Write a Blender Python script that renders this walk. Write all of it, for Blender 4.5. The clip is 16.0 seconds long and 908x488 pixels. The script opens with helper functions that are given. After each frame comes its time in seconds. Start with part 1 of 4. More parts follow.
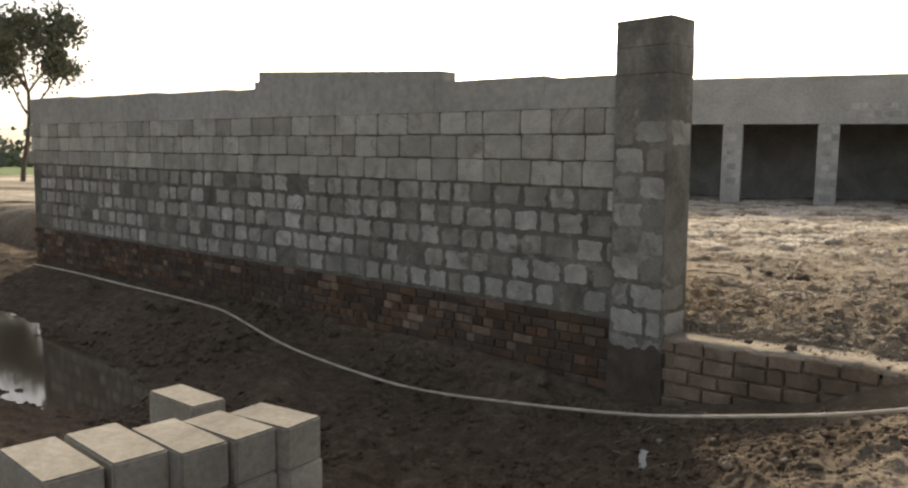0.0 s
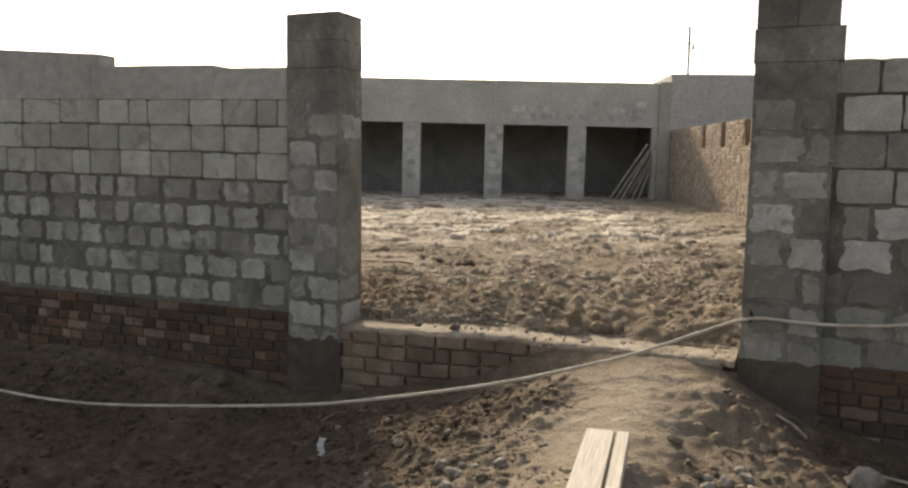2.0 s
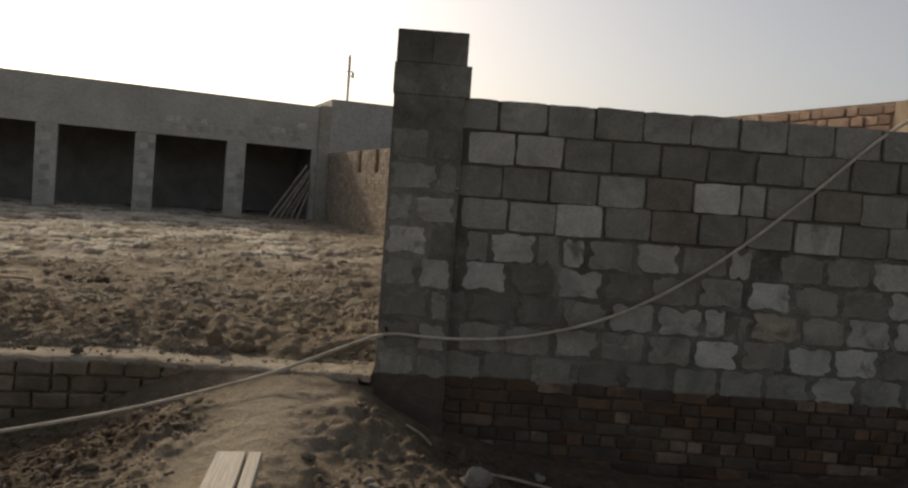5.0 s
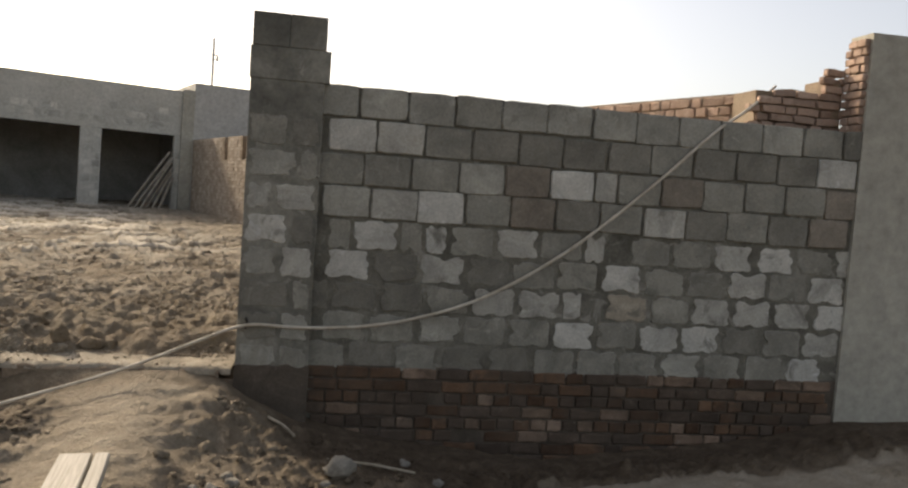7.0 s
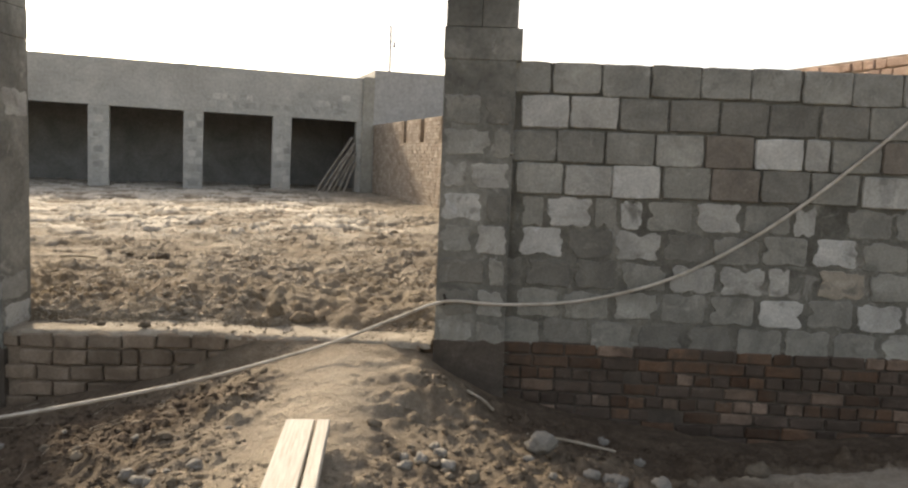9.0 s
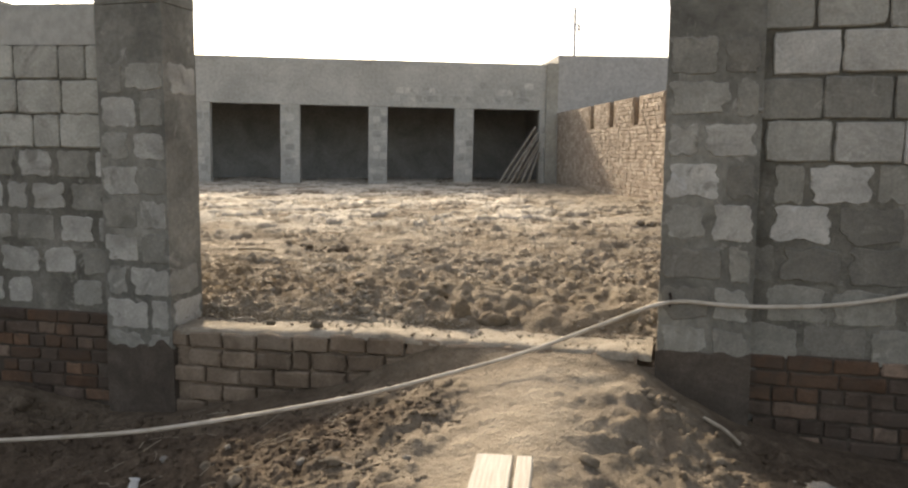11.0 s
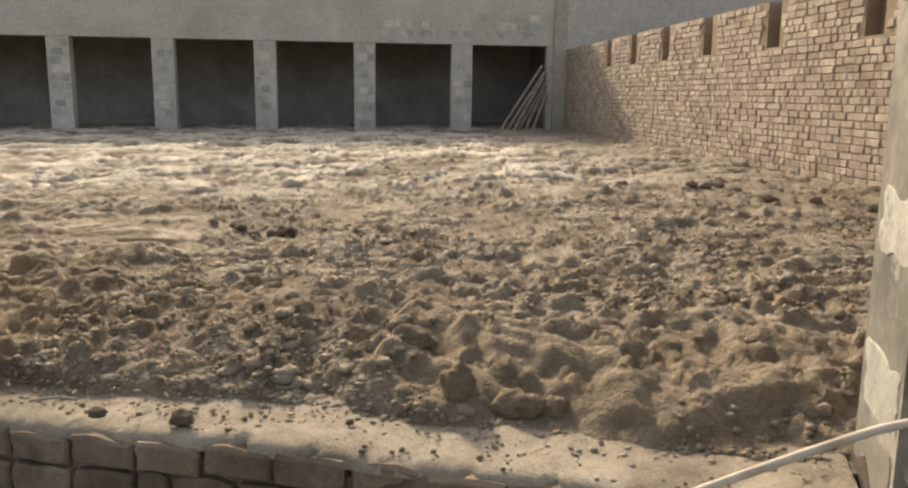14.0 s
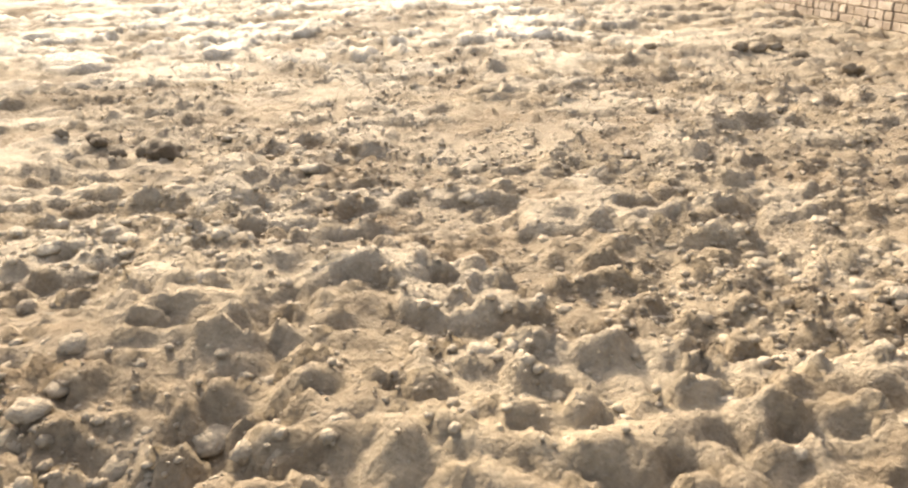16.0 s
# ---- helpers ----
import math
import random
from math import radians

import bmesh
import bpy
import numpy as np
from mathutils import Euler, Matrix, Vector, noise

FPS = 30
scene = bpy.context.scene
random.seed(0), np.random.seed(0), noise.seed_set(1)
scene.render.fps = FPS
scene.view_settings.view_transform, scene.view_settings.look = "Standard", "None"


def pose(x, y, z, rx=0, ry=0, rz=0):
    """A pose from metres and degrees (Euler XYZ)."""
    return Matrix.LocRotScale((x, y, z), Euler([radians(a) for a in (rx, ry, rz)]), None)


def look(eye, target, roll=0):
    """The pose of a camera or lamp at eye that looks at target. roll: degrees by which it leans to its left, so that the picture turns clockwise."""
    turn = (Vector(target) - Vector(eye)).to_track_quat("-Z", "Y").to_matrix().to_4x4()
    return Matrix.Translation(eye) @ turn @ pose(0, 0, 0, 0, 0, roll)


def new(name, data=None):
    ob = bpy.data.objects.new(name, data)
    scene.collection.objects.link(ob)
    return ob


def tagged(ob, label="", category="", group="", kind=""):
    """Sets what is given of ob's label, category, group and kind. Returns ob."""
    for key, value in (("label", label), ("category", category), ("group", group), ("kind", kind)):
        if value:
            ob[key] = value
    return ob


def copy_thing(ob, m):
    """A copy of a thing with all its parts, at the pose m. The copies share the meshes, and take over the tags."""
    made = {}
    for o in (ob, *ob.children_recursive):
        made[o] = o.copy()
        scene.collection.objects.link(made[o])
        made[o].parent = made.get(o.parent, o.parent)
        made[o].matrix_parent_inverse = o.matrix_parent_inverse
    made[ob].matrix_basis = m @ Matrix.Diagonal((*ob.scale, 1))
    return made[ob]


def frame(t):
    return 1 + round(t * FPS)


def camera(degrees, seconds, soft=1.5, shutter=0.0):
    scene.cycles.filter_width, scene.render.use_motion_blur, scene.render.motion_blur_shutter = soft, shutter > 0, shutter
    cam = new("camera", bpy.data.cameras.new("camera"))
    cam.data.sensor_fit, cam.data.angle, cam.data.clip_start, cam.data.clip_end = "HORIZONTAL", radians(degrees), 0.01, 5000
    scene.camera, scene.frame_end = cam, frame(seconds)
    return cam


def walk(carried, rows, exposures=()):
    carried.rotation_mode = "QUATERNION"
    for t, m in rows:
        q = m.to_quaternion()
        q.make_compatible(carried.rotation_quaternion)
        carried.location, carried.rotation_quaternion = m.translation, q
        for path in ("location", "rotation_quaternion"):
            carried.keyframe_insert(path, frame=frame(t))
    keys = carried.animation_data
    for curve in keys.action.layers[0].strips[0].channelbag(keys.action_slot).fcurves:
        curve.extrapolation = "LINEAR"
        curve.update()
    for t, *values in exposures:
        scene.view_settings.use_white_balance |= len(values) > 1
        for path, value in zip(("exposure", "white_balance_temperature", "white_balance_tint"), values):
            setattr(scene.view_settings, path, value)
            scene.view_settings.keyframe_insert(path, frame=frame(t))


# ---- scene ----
cam = camera(59.6, 16.0, soft=2.3)
PATH = [
    (0, (-2.373, -5.213, 1.234), (-3.195, -3.402, 1.024), 0.3),
    (0.5, (-2.338, -5.221, 1.232), (-3.023, -3.353, 1.023), 0.4),
    (1, (-2.294, -5.198, 1.221), (-2.775, -3.268, 1.01), 0.1),
    (1.5, (-2.264, -5.197, 1.215), (-2.532, -3.226, 1.002), 0.3),
    (2, (-2.234, -5.186, 1.21), (-2.318, -3.199, 0.997), 0.8),
    (2.5, (-2.202, -5.167, 1.207), (-2.071, -3.182, 0.998), 1.5),
    (3, (-2.177, -5.169, 1.211), (-1.898, -3.2, 1.007), 2.0),
    (3.5, (-2.156, -5.173, 1.213), (-1.763, -3.222, 1.017), 2.4),
    (4, (-2.14, -5.156, 1.204), (-1.63, -3.229, 1.039), 3.0),
    (4.5, (-2.127, -5.164, 1.199), (-1.524, -3.262, 1.063), 3.6),
    (5, (-2.102, -5.169, 1.192), (-1.365, -3.314, 1.067), 4.3),
    (5.2, (-2.089, -5.181, 1.194), (-1.314, -3.341, 1.071), 4.4),
    (7.3, (-2.018, -5.21, 1.192), (-0.986, -3.499, 1.057), 4.1),
    (7.5, (-2.032, -5.206, 1.191), (-0.999, -3.499, 1.054), 4.1),
    (8, (-2.07, -5.187, 1.186), (-1.04, -3.48, 1.031), 4.0),
    (8.5, (-2.1, -5.181, 1.178), (-1.25, -3.38, 0.991), 3.1),
    (9, (-2.166, -5.127, 1.17), (-1.534, -3.241, 0.96), 2.3),
    (9.5, (-2.174, -5.039, 1.147), (-1.705, -3.113, 0.882), 1.8),
    (10, (-2.105, -4.773, 1.136), (-1.828, -2.811, 0.867), 0.9),
    (10.2, (-2.097, -4.679, 1.107), (-1.89, -2.707, 0.847), 0.8),
    (12.3, (-2.018, -2.929, 0.918), (-1.834, -0.95, 0.697), 0.3),
    (12.5, (-2.001, -2.781, 0.908), (-1.777, -0.806, 0.683), 0.6),
    (13, (-1.879, -2.373, 0.912), (-1.659, -0.401, 0.658), 0.5),
    (13.5, (-1.844, -2.002, 0.89), (-1.679, -0.028, 0.61), 0.6),
    (14, (-1.818, -1.638, 0.961), (-1.625, 0.318, 0.591), 0.2),
    (14.5, (-1.712, -1.221, 0.931), (-1.453, 0.721, 0.53), -0.1),
    (15, (-1.647, -0.827, 0.983), (-1.384, 1.102, 0.527), -0.9),
    (15.5, (-1.602, -0.322, 0.995), (-1.372, 1.572, 0.396), 0.1),
    (16, (-1.483, 0.213, 0.963), (-1.29, 2.059, 0.22), -0.8),
]
EXPOSURES = [(t, stops, 7700 if t < 13 else 7900 if t < 15 else 7800, 12) for t, stops in (
    (0.0, 0.88), (1.0, 0.82), (1.5, 1.0), (2.0, 0.98), (3.5, 0.55), (4.0, 0.2), (5.0, -0.15), (7.5, 1.05), (9.0, 1.3), (10.0, 1.48), (12.5, 1.05), (13.5, 1.18), (14.5, 1.2), (15.0, 1.57), (16.0, 2.16))]
walk(cam, [(t, look(eye, target, roll)) for t, eye, target, roll in PATH], EXPOSURES)

# ---- world and sun: low hazy sun from behind the far shops ----
SUN_AZ, SUN_EL = -13.4, 29.0
world = bpy.data.worlds.new("world")
scene.world = world
world.use_nodes = True
sky = world.node_tree.nodes.new("ShaderNodeTexSky")
sky.sky_type = "NISHITA"
sky.sun_disc = False
sky.sun_elevation, sky.sun_rotation = radians(SUN_EL), radians(SUN_AZ)
sky.dust_density, sky.air_density, sky.ozone_density = 3.0, 0.8, 1.5
back = world.node_tree.nodes["Background"]
back.inputs["Strength"].default_value = 0.133
haze = world.node_tree.nodes.new("ShaderNodeHueSaturation")   # dusty air washes the sky's colours out
haze.inputs["Saturation"].default_value = 0.66
world.node_tree.links.new(sky.outputs[0], haze.inputs["Color"])
world.node_tree.links.new(haze.outputs[0], back.inputs["Color"])
sun_data = bpy.data.lights.new("sun", "SUN")
sun_data.energy, sun_data.angle, sun_data.color = 2.3, radians(4.0), (1.0, 0.93, 0.8)
sun = new("sun", sun_data)
az, el = radians(SUN_AZ), radians(SUN_EL)
sun.matrix_world = look((20 * math.sin(az), 20 * math.cos(az), 20 * math.tan(el)), (0, 0, 0))


# ---- materials ----
def shade(name, base, rough=0.9, metal=0.0):
    m = bpy.data.materials.new(name)
    m.use_nodes = True
    b = m.node_tree.nodes["Principled BSDF"]
    b.inputs["Base Color"].default_value = (*base, 1)
    b.inputs["Roughness"].default_value = rough
    b.inputs["Metallic"].default_value = metal
    b.inputs["Specular IOR Level"].default_value = 0.25
    return m, m.node_tree, b


def ramp(nt, source, stops):
    r = nt.nodes.new("ShaderNodeValToRGB")
    els = r.color_ramp.elements
    while len(els) < len(stops):
        els.new(0.5)
    for e, (p, c) in zip(els, stops):
        e.position, e.color = p, (*c, 1)
    nt.links.new(source, r.inputs[0])
    return r.outputs[0]


def grain(nt, scale, detail=6.0, rough=0.6, coords="Object", stretch=(1, 1, 1), distort=0.0):
    tc = nt.nodes.new("ShaderNodeTexCoord")
    mp = nt.nodes.new("ShaderNodeMapping")
    mp.inputs["Scale"].default_value = stretch
    n = nt.nodes.new("ShaderNodeTexNoise")
    n.inputs["Scale"].default_value = scale
    n.inputs["Detail"].default_value = detail
    n.inputs["Roughness"].default_value = rough
    n.inputs["Distortion"].default_value = distort
    nt.links.new(tc.outputs[coords], mp.inputs[0])
    nt.links.new(mp.outputs[0], n.inputs["Vector"])
    return n.outputs["Fac"]


def world_grain(nt, scale, detail=6.0, rough=0.6, distort=0.0):
    g = nt.nodes.new("ShaderNodeNewGeometry")
    n = nt.nodes.new("ShaderNodeTexNoise")
    n.inputs["Scale"].default_value = scale
    n.inputs["Detail"].default_value = detail
    n.inputs["Roughness"].default_value = rough
    n.inputs["Distortion"].default_value = distort
    nt.links.new(g.outputs["Position"], n.inputs["Vector"])
    return n.outputs["Fac"]


def mix(nt, fac, a, b, mode="MIX"):
    m = nt.nodes.new("ShaderNodeMix")
    m.data_type, m.blend_type = "RGBA", mode
    for key, v in (("Factor", fac), ("A", a), ("B", b)):
        sock = [s for s in m.inputs if s.name == key and (s.type == "RGBA" or key == "Factor" and s.type == "VALUE")][0]
        if isinstance(v, (int, float)):
            sock.default_value = v
        elif isinstance(v, tuple):
            sock.default_value = (*v, 1)
        else:
            nt.links.new(v, sock)
    return [o for o in m.outputs if o.type == "RGBA"][0]


def bump(nt, bsdf, height, strength, distance):
    b = nt.nodes.new("ShaderNodeBump")
    b.inputs["Strength"].default_value = strength
    b.inputs["Distance"].default_value = distance
    nt.links.new(height, b.inputs["Height"])
    nt.links.new(b.outputs[0], bsdf.inputs["Normal"])


def piece_tone(nt, low, high):
    """A grey level that differs from piece to piece."""
    oi = nt.nodes.new("ShaderNodeObjectInfo")
    geo = nt.nodes.new("ShaderNodeNewGeometry")
    both = nt.nodes.new("ShaderNodeMath")
    both.operation = "ADD"
    nt.links.new(oi.outputs["Random"], both.inputs[0])
    nt.links.new(geo.outputs["Random Per Island"], both.inputs[1])
    part_of = nt.nodes.new("ShaderNodeMath")
    part_of.operation = "FRACT"
    nt.links.new(both.outputs[0], part_of.inputs[0])
    return ramp(nt, part_of.outputs[0], [(0.0, low), (1.0, high)])


def attribute(nt, name):
    a = nt.nodes.new("ShaderNodeAttribute")
    a.attribute_name = name
    return a.outputs["Fac"]


def masonry(name, dark, mid, light, tone_low, tone_high, scale=9.0, strength=0.5, rough=0.93):
    """Cement, block or brick: fine speckle, stains at a larger scale, and a tone of its own for every piece."""
    m, nt, b = shade(name, mid, rough)
    fine = world_grain(nt, scale * 6, 8, 0.7)
    large = world_grain(nt, scale * 0.35, 5, 0.65, 0.6)
    c = ramp(nt, large, [(0.3, dark), (0.5, mid), (0.72, light)])
    c = mix(nt, 0.55, c, ramp(nt, fine, [(0.3, (0.55, 0.55, 0.55)), (0.7, (1.25, 1.25, 1.25))]), "MULTIPLY")
    c = mix(nt, 1.0, c, piece_tone(nt, tone_low, tone_high), "MULTIPLY")
    nt.links.new(c, b.inputs["Base Color"])
    bump(nt, b, fine, strength, 0.012)
    return m


block_mat = masonry("cement_block", (0.3, 0.288, 0.245), (0.39, 0.376, 0.325), (0.49, 0.473, 0.415), (0.78, 0.77, 0.75), (1.22, 1.22, 1.2))
mortar_mat = masonry("cement_mortar", (0.092, 0.085, 0.068), (0.155, 0.145, 0.118), (0.255, 0.24, 0.2), (1, 1, 1), (1, 1, 1), 8.0, 0.8)
pillar_mat = masonry("rendered_cement", (0.105, 0.1, 0.084), (0.185, 0.176, 0.147), (0.33, 0.315, 0.265), (1, 1, 1), (1, 1, 1), 5.0, 0.6)
red_brick_mat = masonry("red_brick", (0.082, 0.048, 0.03), (0.128, 0.076, 0.047), (0.185, 0.117, 0.077), (0.6, 0.57, 0.55), (1.35, 1.32, 1.28), 12.0, 0.6)
tan_brick_mat = masonry("tan_brick", (0.16, 0.108, 0.075), (0.23, 0.16, 0.115), (0.31, 0.225, 0.165), (0.75, 0.73, 0.7), (1.2, 1.2, 1.2), 12.0, 0.6)
dark_brick_mat = masonry("sooty_brick", (0.06, 0.042, 0.03), (0.095, 0.068, 0.05), (0.145, 0.108, 0.083), (0.7, 0.7, 0.7), (1.25, 1.25, 1.25), 12.0, 0.6)
pale_brick_mat = masonry("dusty_brick", (0.31, 0.25, 0.19), (0.42, 0.355, 0.285), (0.53, 0.462, 0.382), (0.78, 0.74, 0.71), (1.18, 1.16, 1.14), 11.0, 0.8)
mud_mortar_mat = masonry("mud_mortar", (0.2, 0.15, 0.105), (0.28, 0.215, 0.155), (0.36, 0.285, 0.21), (1, 1, 1), (1, 1, 1), 9.0, 0.8)
facade_mat = masonry("grey_cement_render", (0.37, 0.357, 0.315), (0.46, 0.445, 0.395), (0.55, 0.532, 0.475), (1, 1, 1), (1, 1, 1), 2.0, 0.5)
coping_mat = masonry("cast_coping", (0.31, 0.3, 0.26), (0.39, 0.377, 0.33), (0.47, 0.453, 0.398), (1, 1, 1), (1, 1, 1), 2.0, 0.5)
plaster_mat = masonry("smooth_plaster", (0.309, 0.29, 0.243), (0.371, 0.35, 0.293), (0.422, 0.4, 0.333), (1, 1, 1), (1, 1, 1), 1.6, 0.15, 0.85)
sill_mat = masonry("dusty_cement_screed", (0.2, 0.165, 0.12), (0.32, 0.272, 0.205), (0.43, 0.375, 0.295), (1, 1, 1), (1, 1, 1), 11.0, 0.9)
new_block_mat = masonry("fresh_block", (0.225, 0.208, 0.172), (0.31, 0.29, 0.245), (0.42, 0.395, 0.34), (0.85, 0.85, 0.85), (1.1, 1.1, 1.1), 7.0, 0.5)


pier_mat = masonry("pier_block", (0.36, 0.348, 0.305), (0.47, 0.455, 0.405), (0.58, 0.562, 0.505), (0.7, 0.71, 0.71), (1.2, 1.2, 1.19), 9.0, 0.4)
annex_mat = masonry("pale_blue_plaster", (0.37, 0.355, 0.325), (0.43, 0.415, 0.38), (0.48, 0.465, 0.43), (1, 1, 1), (1, 1, 1), 1.5, 0.2, 0.85)
red_dusty_mat = masonry("dusty_red_brick", (0.32, 0.22, 0.165), (0.42, 0.3, 0.235), (0.52, 0.395, 0.32), (0.68, 0.66, 0.64), (1.18, 1.17, 1.15), 11.0, 0.8)
sill_brick_mat = masonry("mud_stained_brick", (0.145, 0.107, 0.074), (0.225, 0.17, 0.12), (0.315, 0.25, 0.185), (0.7, 0.7, 0.7), (1.15, 1.15, 1.15), 10.0, 0.6)


def crumbs(nt, scale):
    g = nt.nodes.new("ShaderNodeNewGeometry")
    v = nt.nodes.new("ShaderNodeTexVoronoi")
    v.inputs["Scale"].default_value = scale
    nt.links.new(g.outputs["Position"], v.inputs["Vector"])
    return v.outputs["Distance"]


def overlay(m, scale, low, high, colour, strength=1.0):
    """Lays irregular patches of another colour, such as cement smears or mud, over a masonry material."""
    nt = m.node_tree
    b = nt.nodes["Principled BSDF"]
    c = b.inputs["Base Color"].links[0].from_socket
    f = ramp(nt, world_grain(nt, scale, 7, 0.68, 0.8), [(low, (0, 0, 0)), (high, (strength, strength, strength))])
    nt.links.new(mix(nt, f, c, colour), b.inputs["Base Color"])


overlay(block_mat, 7.0, 0.6, 0.68, (0.44, 0.42, 0.36), 0.7)
overlay(block_mat, 3.1, 0.58, 0.72, (0.13, 0.115, 0.088), 0.75)
overlay(mortar_mat, 5.0, 0.58, 0.66, (0.33, 0.315, 0.27), 0.6)
for brick_mat in (red_brick_mat, tan_brick_mat, dark_brick_mat):
    overlay(brick_mat, 3.4, 0.52, 0.66, (0.085, 0.064, 0.047), 0.8)
    overlay(brick_mat, 11.0, 0.64, 0.72, (0.3, 0.27, 0.22), 0.45)
    overlay(brick_mat, 1.2, 0.46, 0.62, (0.078, 0.06, 0.045), 0.65)
overlay(pillar_mat, 6.0, 0.6, 0.67, (0.38, 0.36, 0.31), 0.6)
TONES = {"P": (0.47, 0.452, 0.4), "p": (0.38, 0.363, 0.316), "l": (0.31, 0.297, 0.254), "m": (0.255, 0.242, 0.203), "d": (0.19, 0.178, 0.148), "b": (0.225, 0.192, 0.153), "t": (0.35, 0.303, 0.235)}


def toned(name, wiped):
    """The same block in its several makes: pale, medium, dark, brownish; wiped ones carry cement smears."""
    out = {}
    for key, c in TONES.items():
        m = masonry(name, tuple(0.74 * v for v in c), c, tuple(min(0.7, 1.3 * v) for v in c), (0.9, 0.9, 0.9), (1.1, 1.1, 1.1), 11.0 if wiped else 9.0, 0.55)
        overlay(m, 8.0, 0.6, 0.68, tuple(min(0.6, 1.45 * v) for v in c), 0.7)
        overlay(m, 4.2, 0.56 if wiped else 0.6, 0.68, (0.15, 0.142, 0.118), 0.85 if wiped else 0.6)
        if wiped:
            overlay(m, 1.7, 0.54, 0.7, (0.16, 0.148, 0.118), 0.55)
        out[key] = m
    return out


bare_tones, wiped_tones = toned("bare_block", False), toned("wiped_block", True)
# bay interiors: one even bare-block grey, darker than the outer render
dark_room_mat = masonry("dark_bay_block", (0.2, 0.197, 0.185), (0.27, 0.265, 0.25), (0.34, 0.333, 0.315), (1, 1, 1), (1, 1, 1), 3.0, 0.5)
footing_mat = masonry("muddy_mortar", (0.06, 0.048, 0.036), (0.095, 0.076, 0.058), (0.15, 0.122, 0.095), (1, 1, 1), (1, 1, 1), 9.0, 0.8)


def soil_material():
    m, nt, b = shade("soil", (0.3, 0.24, 0.17), 0.96)
    fine = world_grain(nt, 60.0, 6, 0.7)
    lumps = world_grain(nt, 9.0, 8, 0.7)
    broad = world_grain(nt, 0.9, 6, 0.65)
    dry = ramp(nt, lumps, [(0.28, (0.14, 0.107, 0.071)), (0.5, (0.194, 0.153, 0.105)), (0.72, (0.27, 0.22, 0.158))])
    dry = mix(nt, 1.0, dry, ramp(nt, broad, [(0.35, (1.25, 1.25, 1.22)), (0.5, (1.0, 1.0, 1.0)), (0.66, (0.84, 0.78, 0.72))]), "MULTIPLY")
    # pale tone for dried crust, also painting sun onto flat tops of earth
    pale = ramp(nt, world_grain(nt, 6.0, 8, 0.7), [(0.3, (0.4, 0.345, 0.265)), (0.6, (0.64, 0.575, 0.465))])
    dry = mix(nt, attribute(nt, "crust_sunlit"), dry, pale)
    wet = ramp(nt, lumps, [(0.3, (0.06, 0.041, 0.026)), (0.55, (0.115, 0.084, 0.056)), (0.75, (0.19, 0.145, 0.1))])
    c = mix(nt, attribute(nt, "moist"), dry, wet)
    c = mix(nt, 0.5, c, ramp(nt, fine, [(0.3, (0.55, 0.55, 0.55)), (0.7, (1.3, 1.3, 1.3))]), "MULTIPLY")
    nt.links.new(c, b.inputs["Base Color"])
    total = None
    for source, gain in ((lumps, 1.2), (fine, 0.6), (crumbs(nt, 30.0), -0.5), (crumbs(nt, 70.0), -0.35)):
        h = nt.nodes.new("ShaderNodeMath")
        h.operation = "MULTIPLY_ADD"
        h.inputs[1].default_value, h.inputs[2].default_value = gain, 0.0
        nt.links.new(source, h.inputs[0])
        if total:
            nt.links.new(total, h.inputs[2])
        total = h.outputs[0]
    bump(nt, b, total, 0.7, 0.026)
    return m


soil_mat = soil_material()
wood_mat, wnt, wb = shade("pale_wood", (0.5, 0.43, 0.32), 0.8)
wgrain = grain(wnt, 6.0, 8, 0.6, "Object", (12, 0.7, 12))
wnt.links.new(ramp(wnt, wgrain, [(0.3, (0.35, 0.318, 0.262)), (0.7, (0.54, 0.505, 0.445))]), wb.inputs["Base Color"])
bump(wnt, wb, wgrain, 0.4, 0.01)
pole_mat, pnt, pb = shade("grey_bamboo", (0.3, 0.26, 0.2), 0.8)
pnt.links.new(ramp(pnt, world_grain(pnt, 5.0), [(0.3, (0.2, 0.17, 0.13)), (0.7, (0.38, 0.34, 0.28))]), pb.inputs["Base Color"])
hose_mat, hnt, hb = shade("dusty_hose", (0.45, 0.4, 0.32), 0.7)
hnt.links.new(ramp(hnt, world_grain(hnt, 9.0), [(0.3, (0.36, 0.305, 0.23)), (0.7, (0.6, 0.54, 0.45))]), hb.inputs["Base Color"])
straw_mat, snt, sb = shade("dry_straw", (0.33, 0.28, 0.2), 0.85)
snt.links.new(ramp(snt, world_grain(snt, 12.0), [(0.3, (0.24, 0.2, 0.14)), (0.7, (0.42, 0.365, 0.28))]), sb.inputs["Base Color"])
water_mat, _, watb = shade("still_muddy_water", (0.075, 0.054, 0.036), 0.06)
watb.inputs["Specular IOR Level"].default_value = 0.5
steel_mat, _, _ = shade("galvanised_steel", (0.35, 0.36, 0.37), 0.5, 0.6)
cloth_mat, _, _ = shade("white_plastic_rag", (0.75, 0.73, 0.7), 0.7)
nail_mat, _, _ = shade("rusty_nail", (0.05, 0.04, 0.035), 0.7, 0.5)
bark_mat, bnt, bb = shade("bark", (0.12, 0.1, 0.075), 0.95)
bnt.links.new(ramp(bnt, grain(bnt, 8.0, 8, 0.6, "Object", (4, 4, 0.6)), [(0.3, (0.06, 0.05, 0.04)), (0.7, (0.17, 0.14, 0.11))]), bb.inputs["Base Color"])
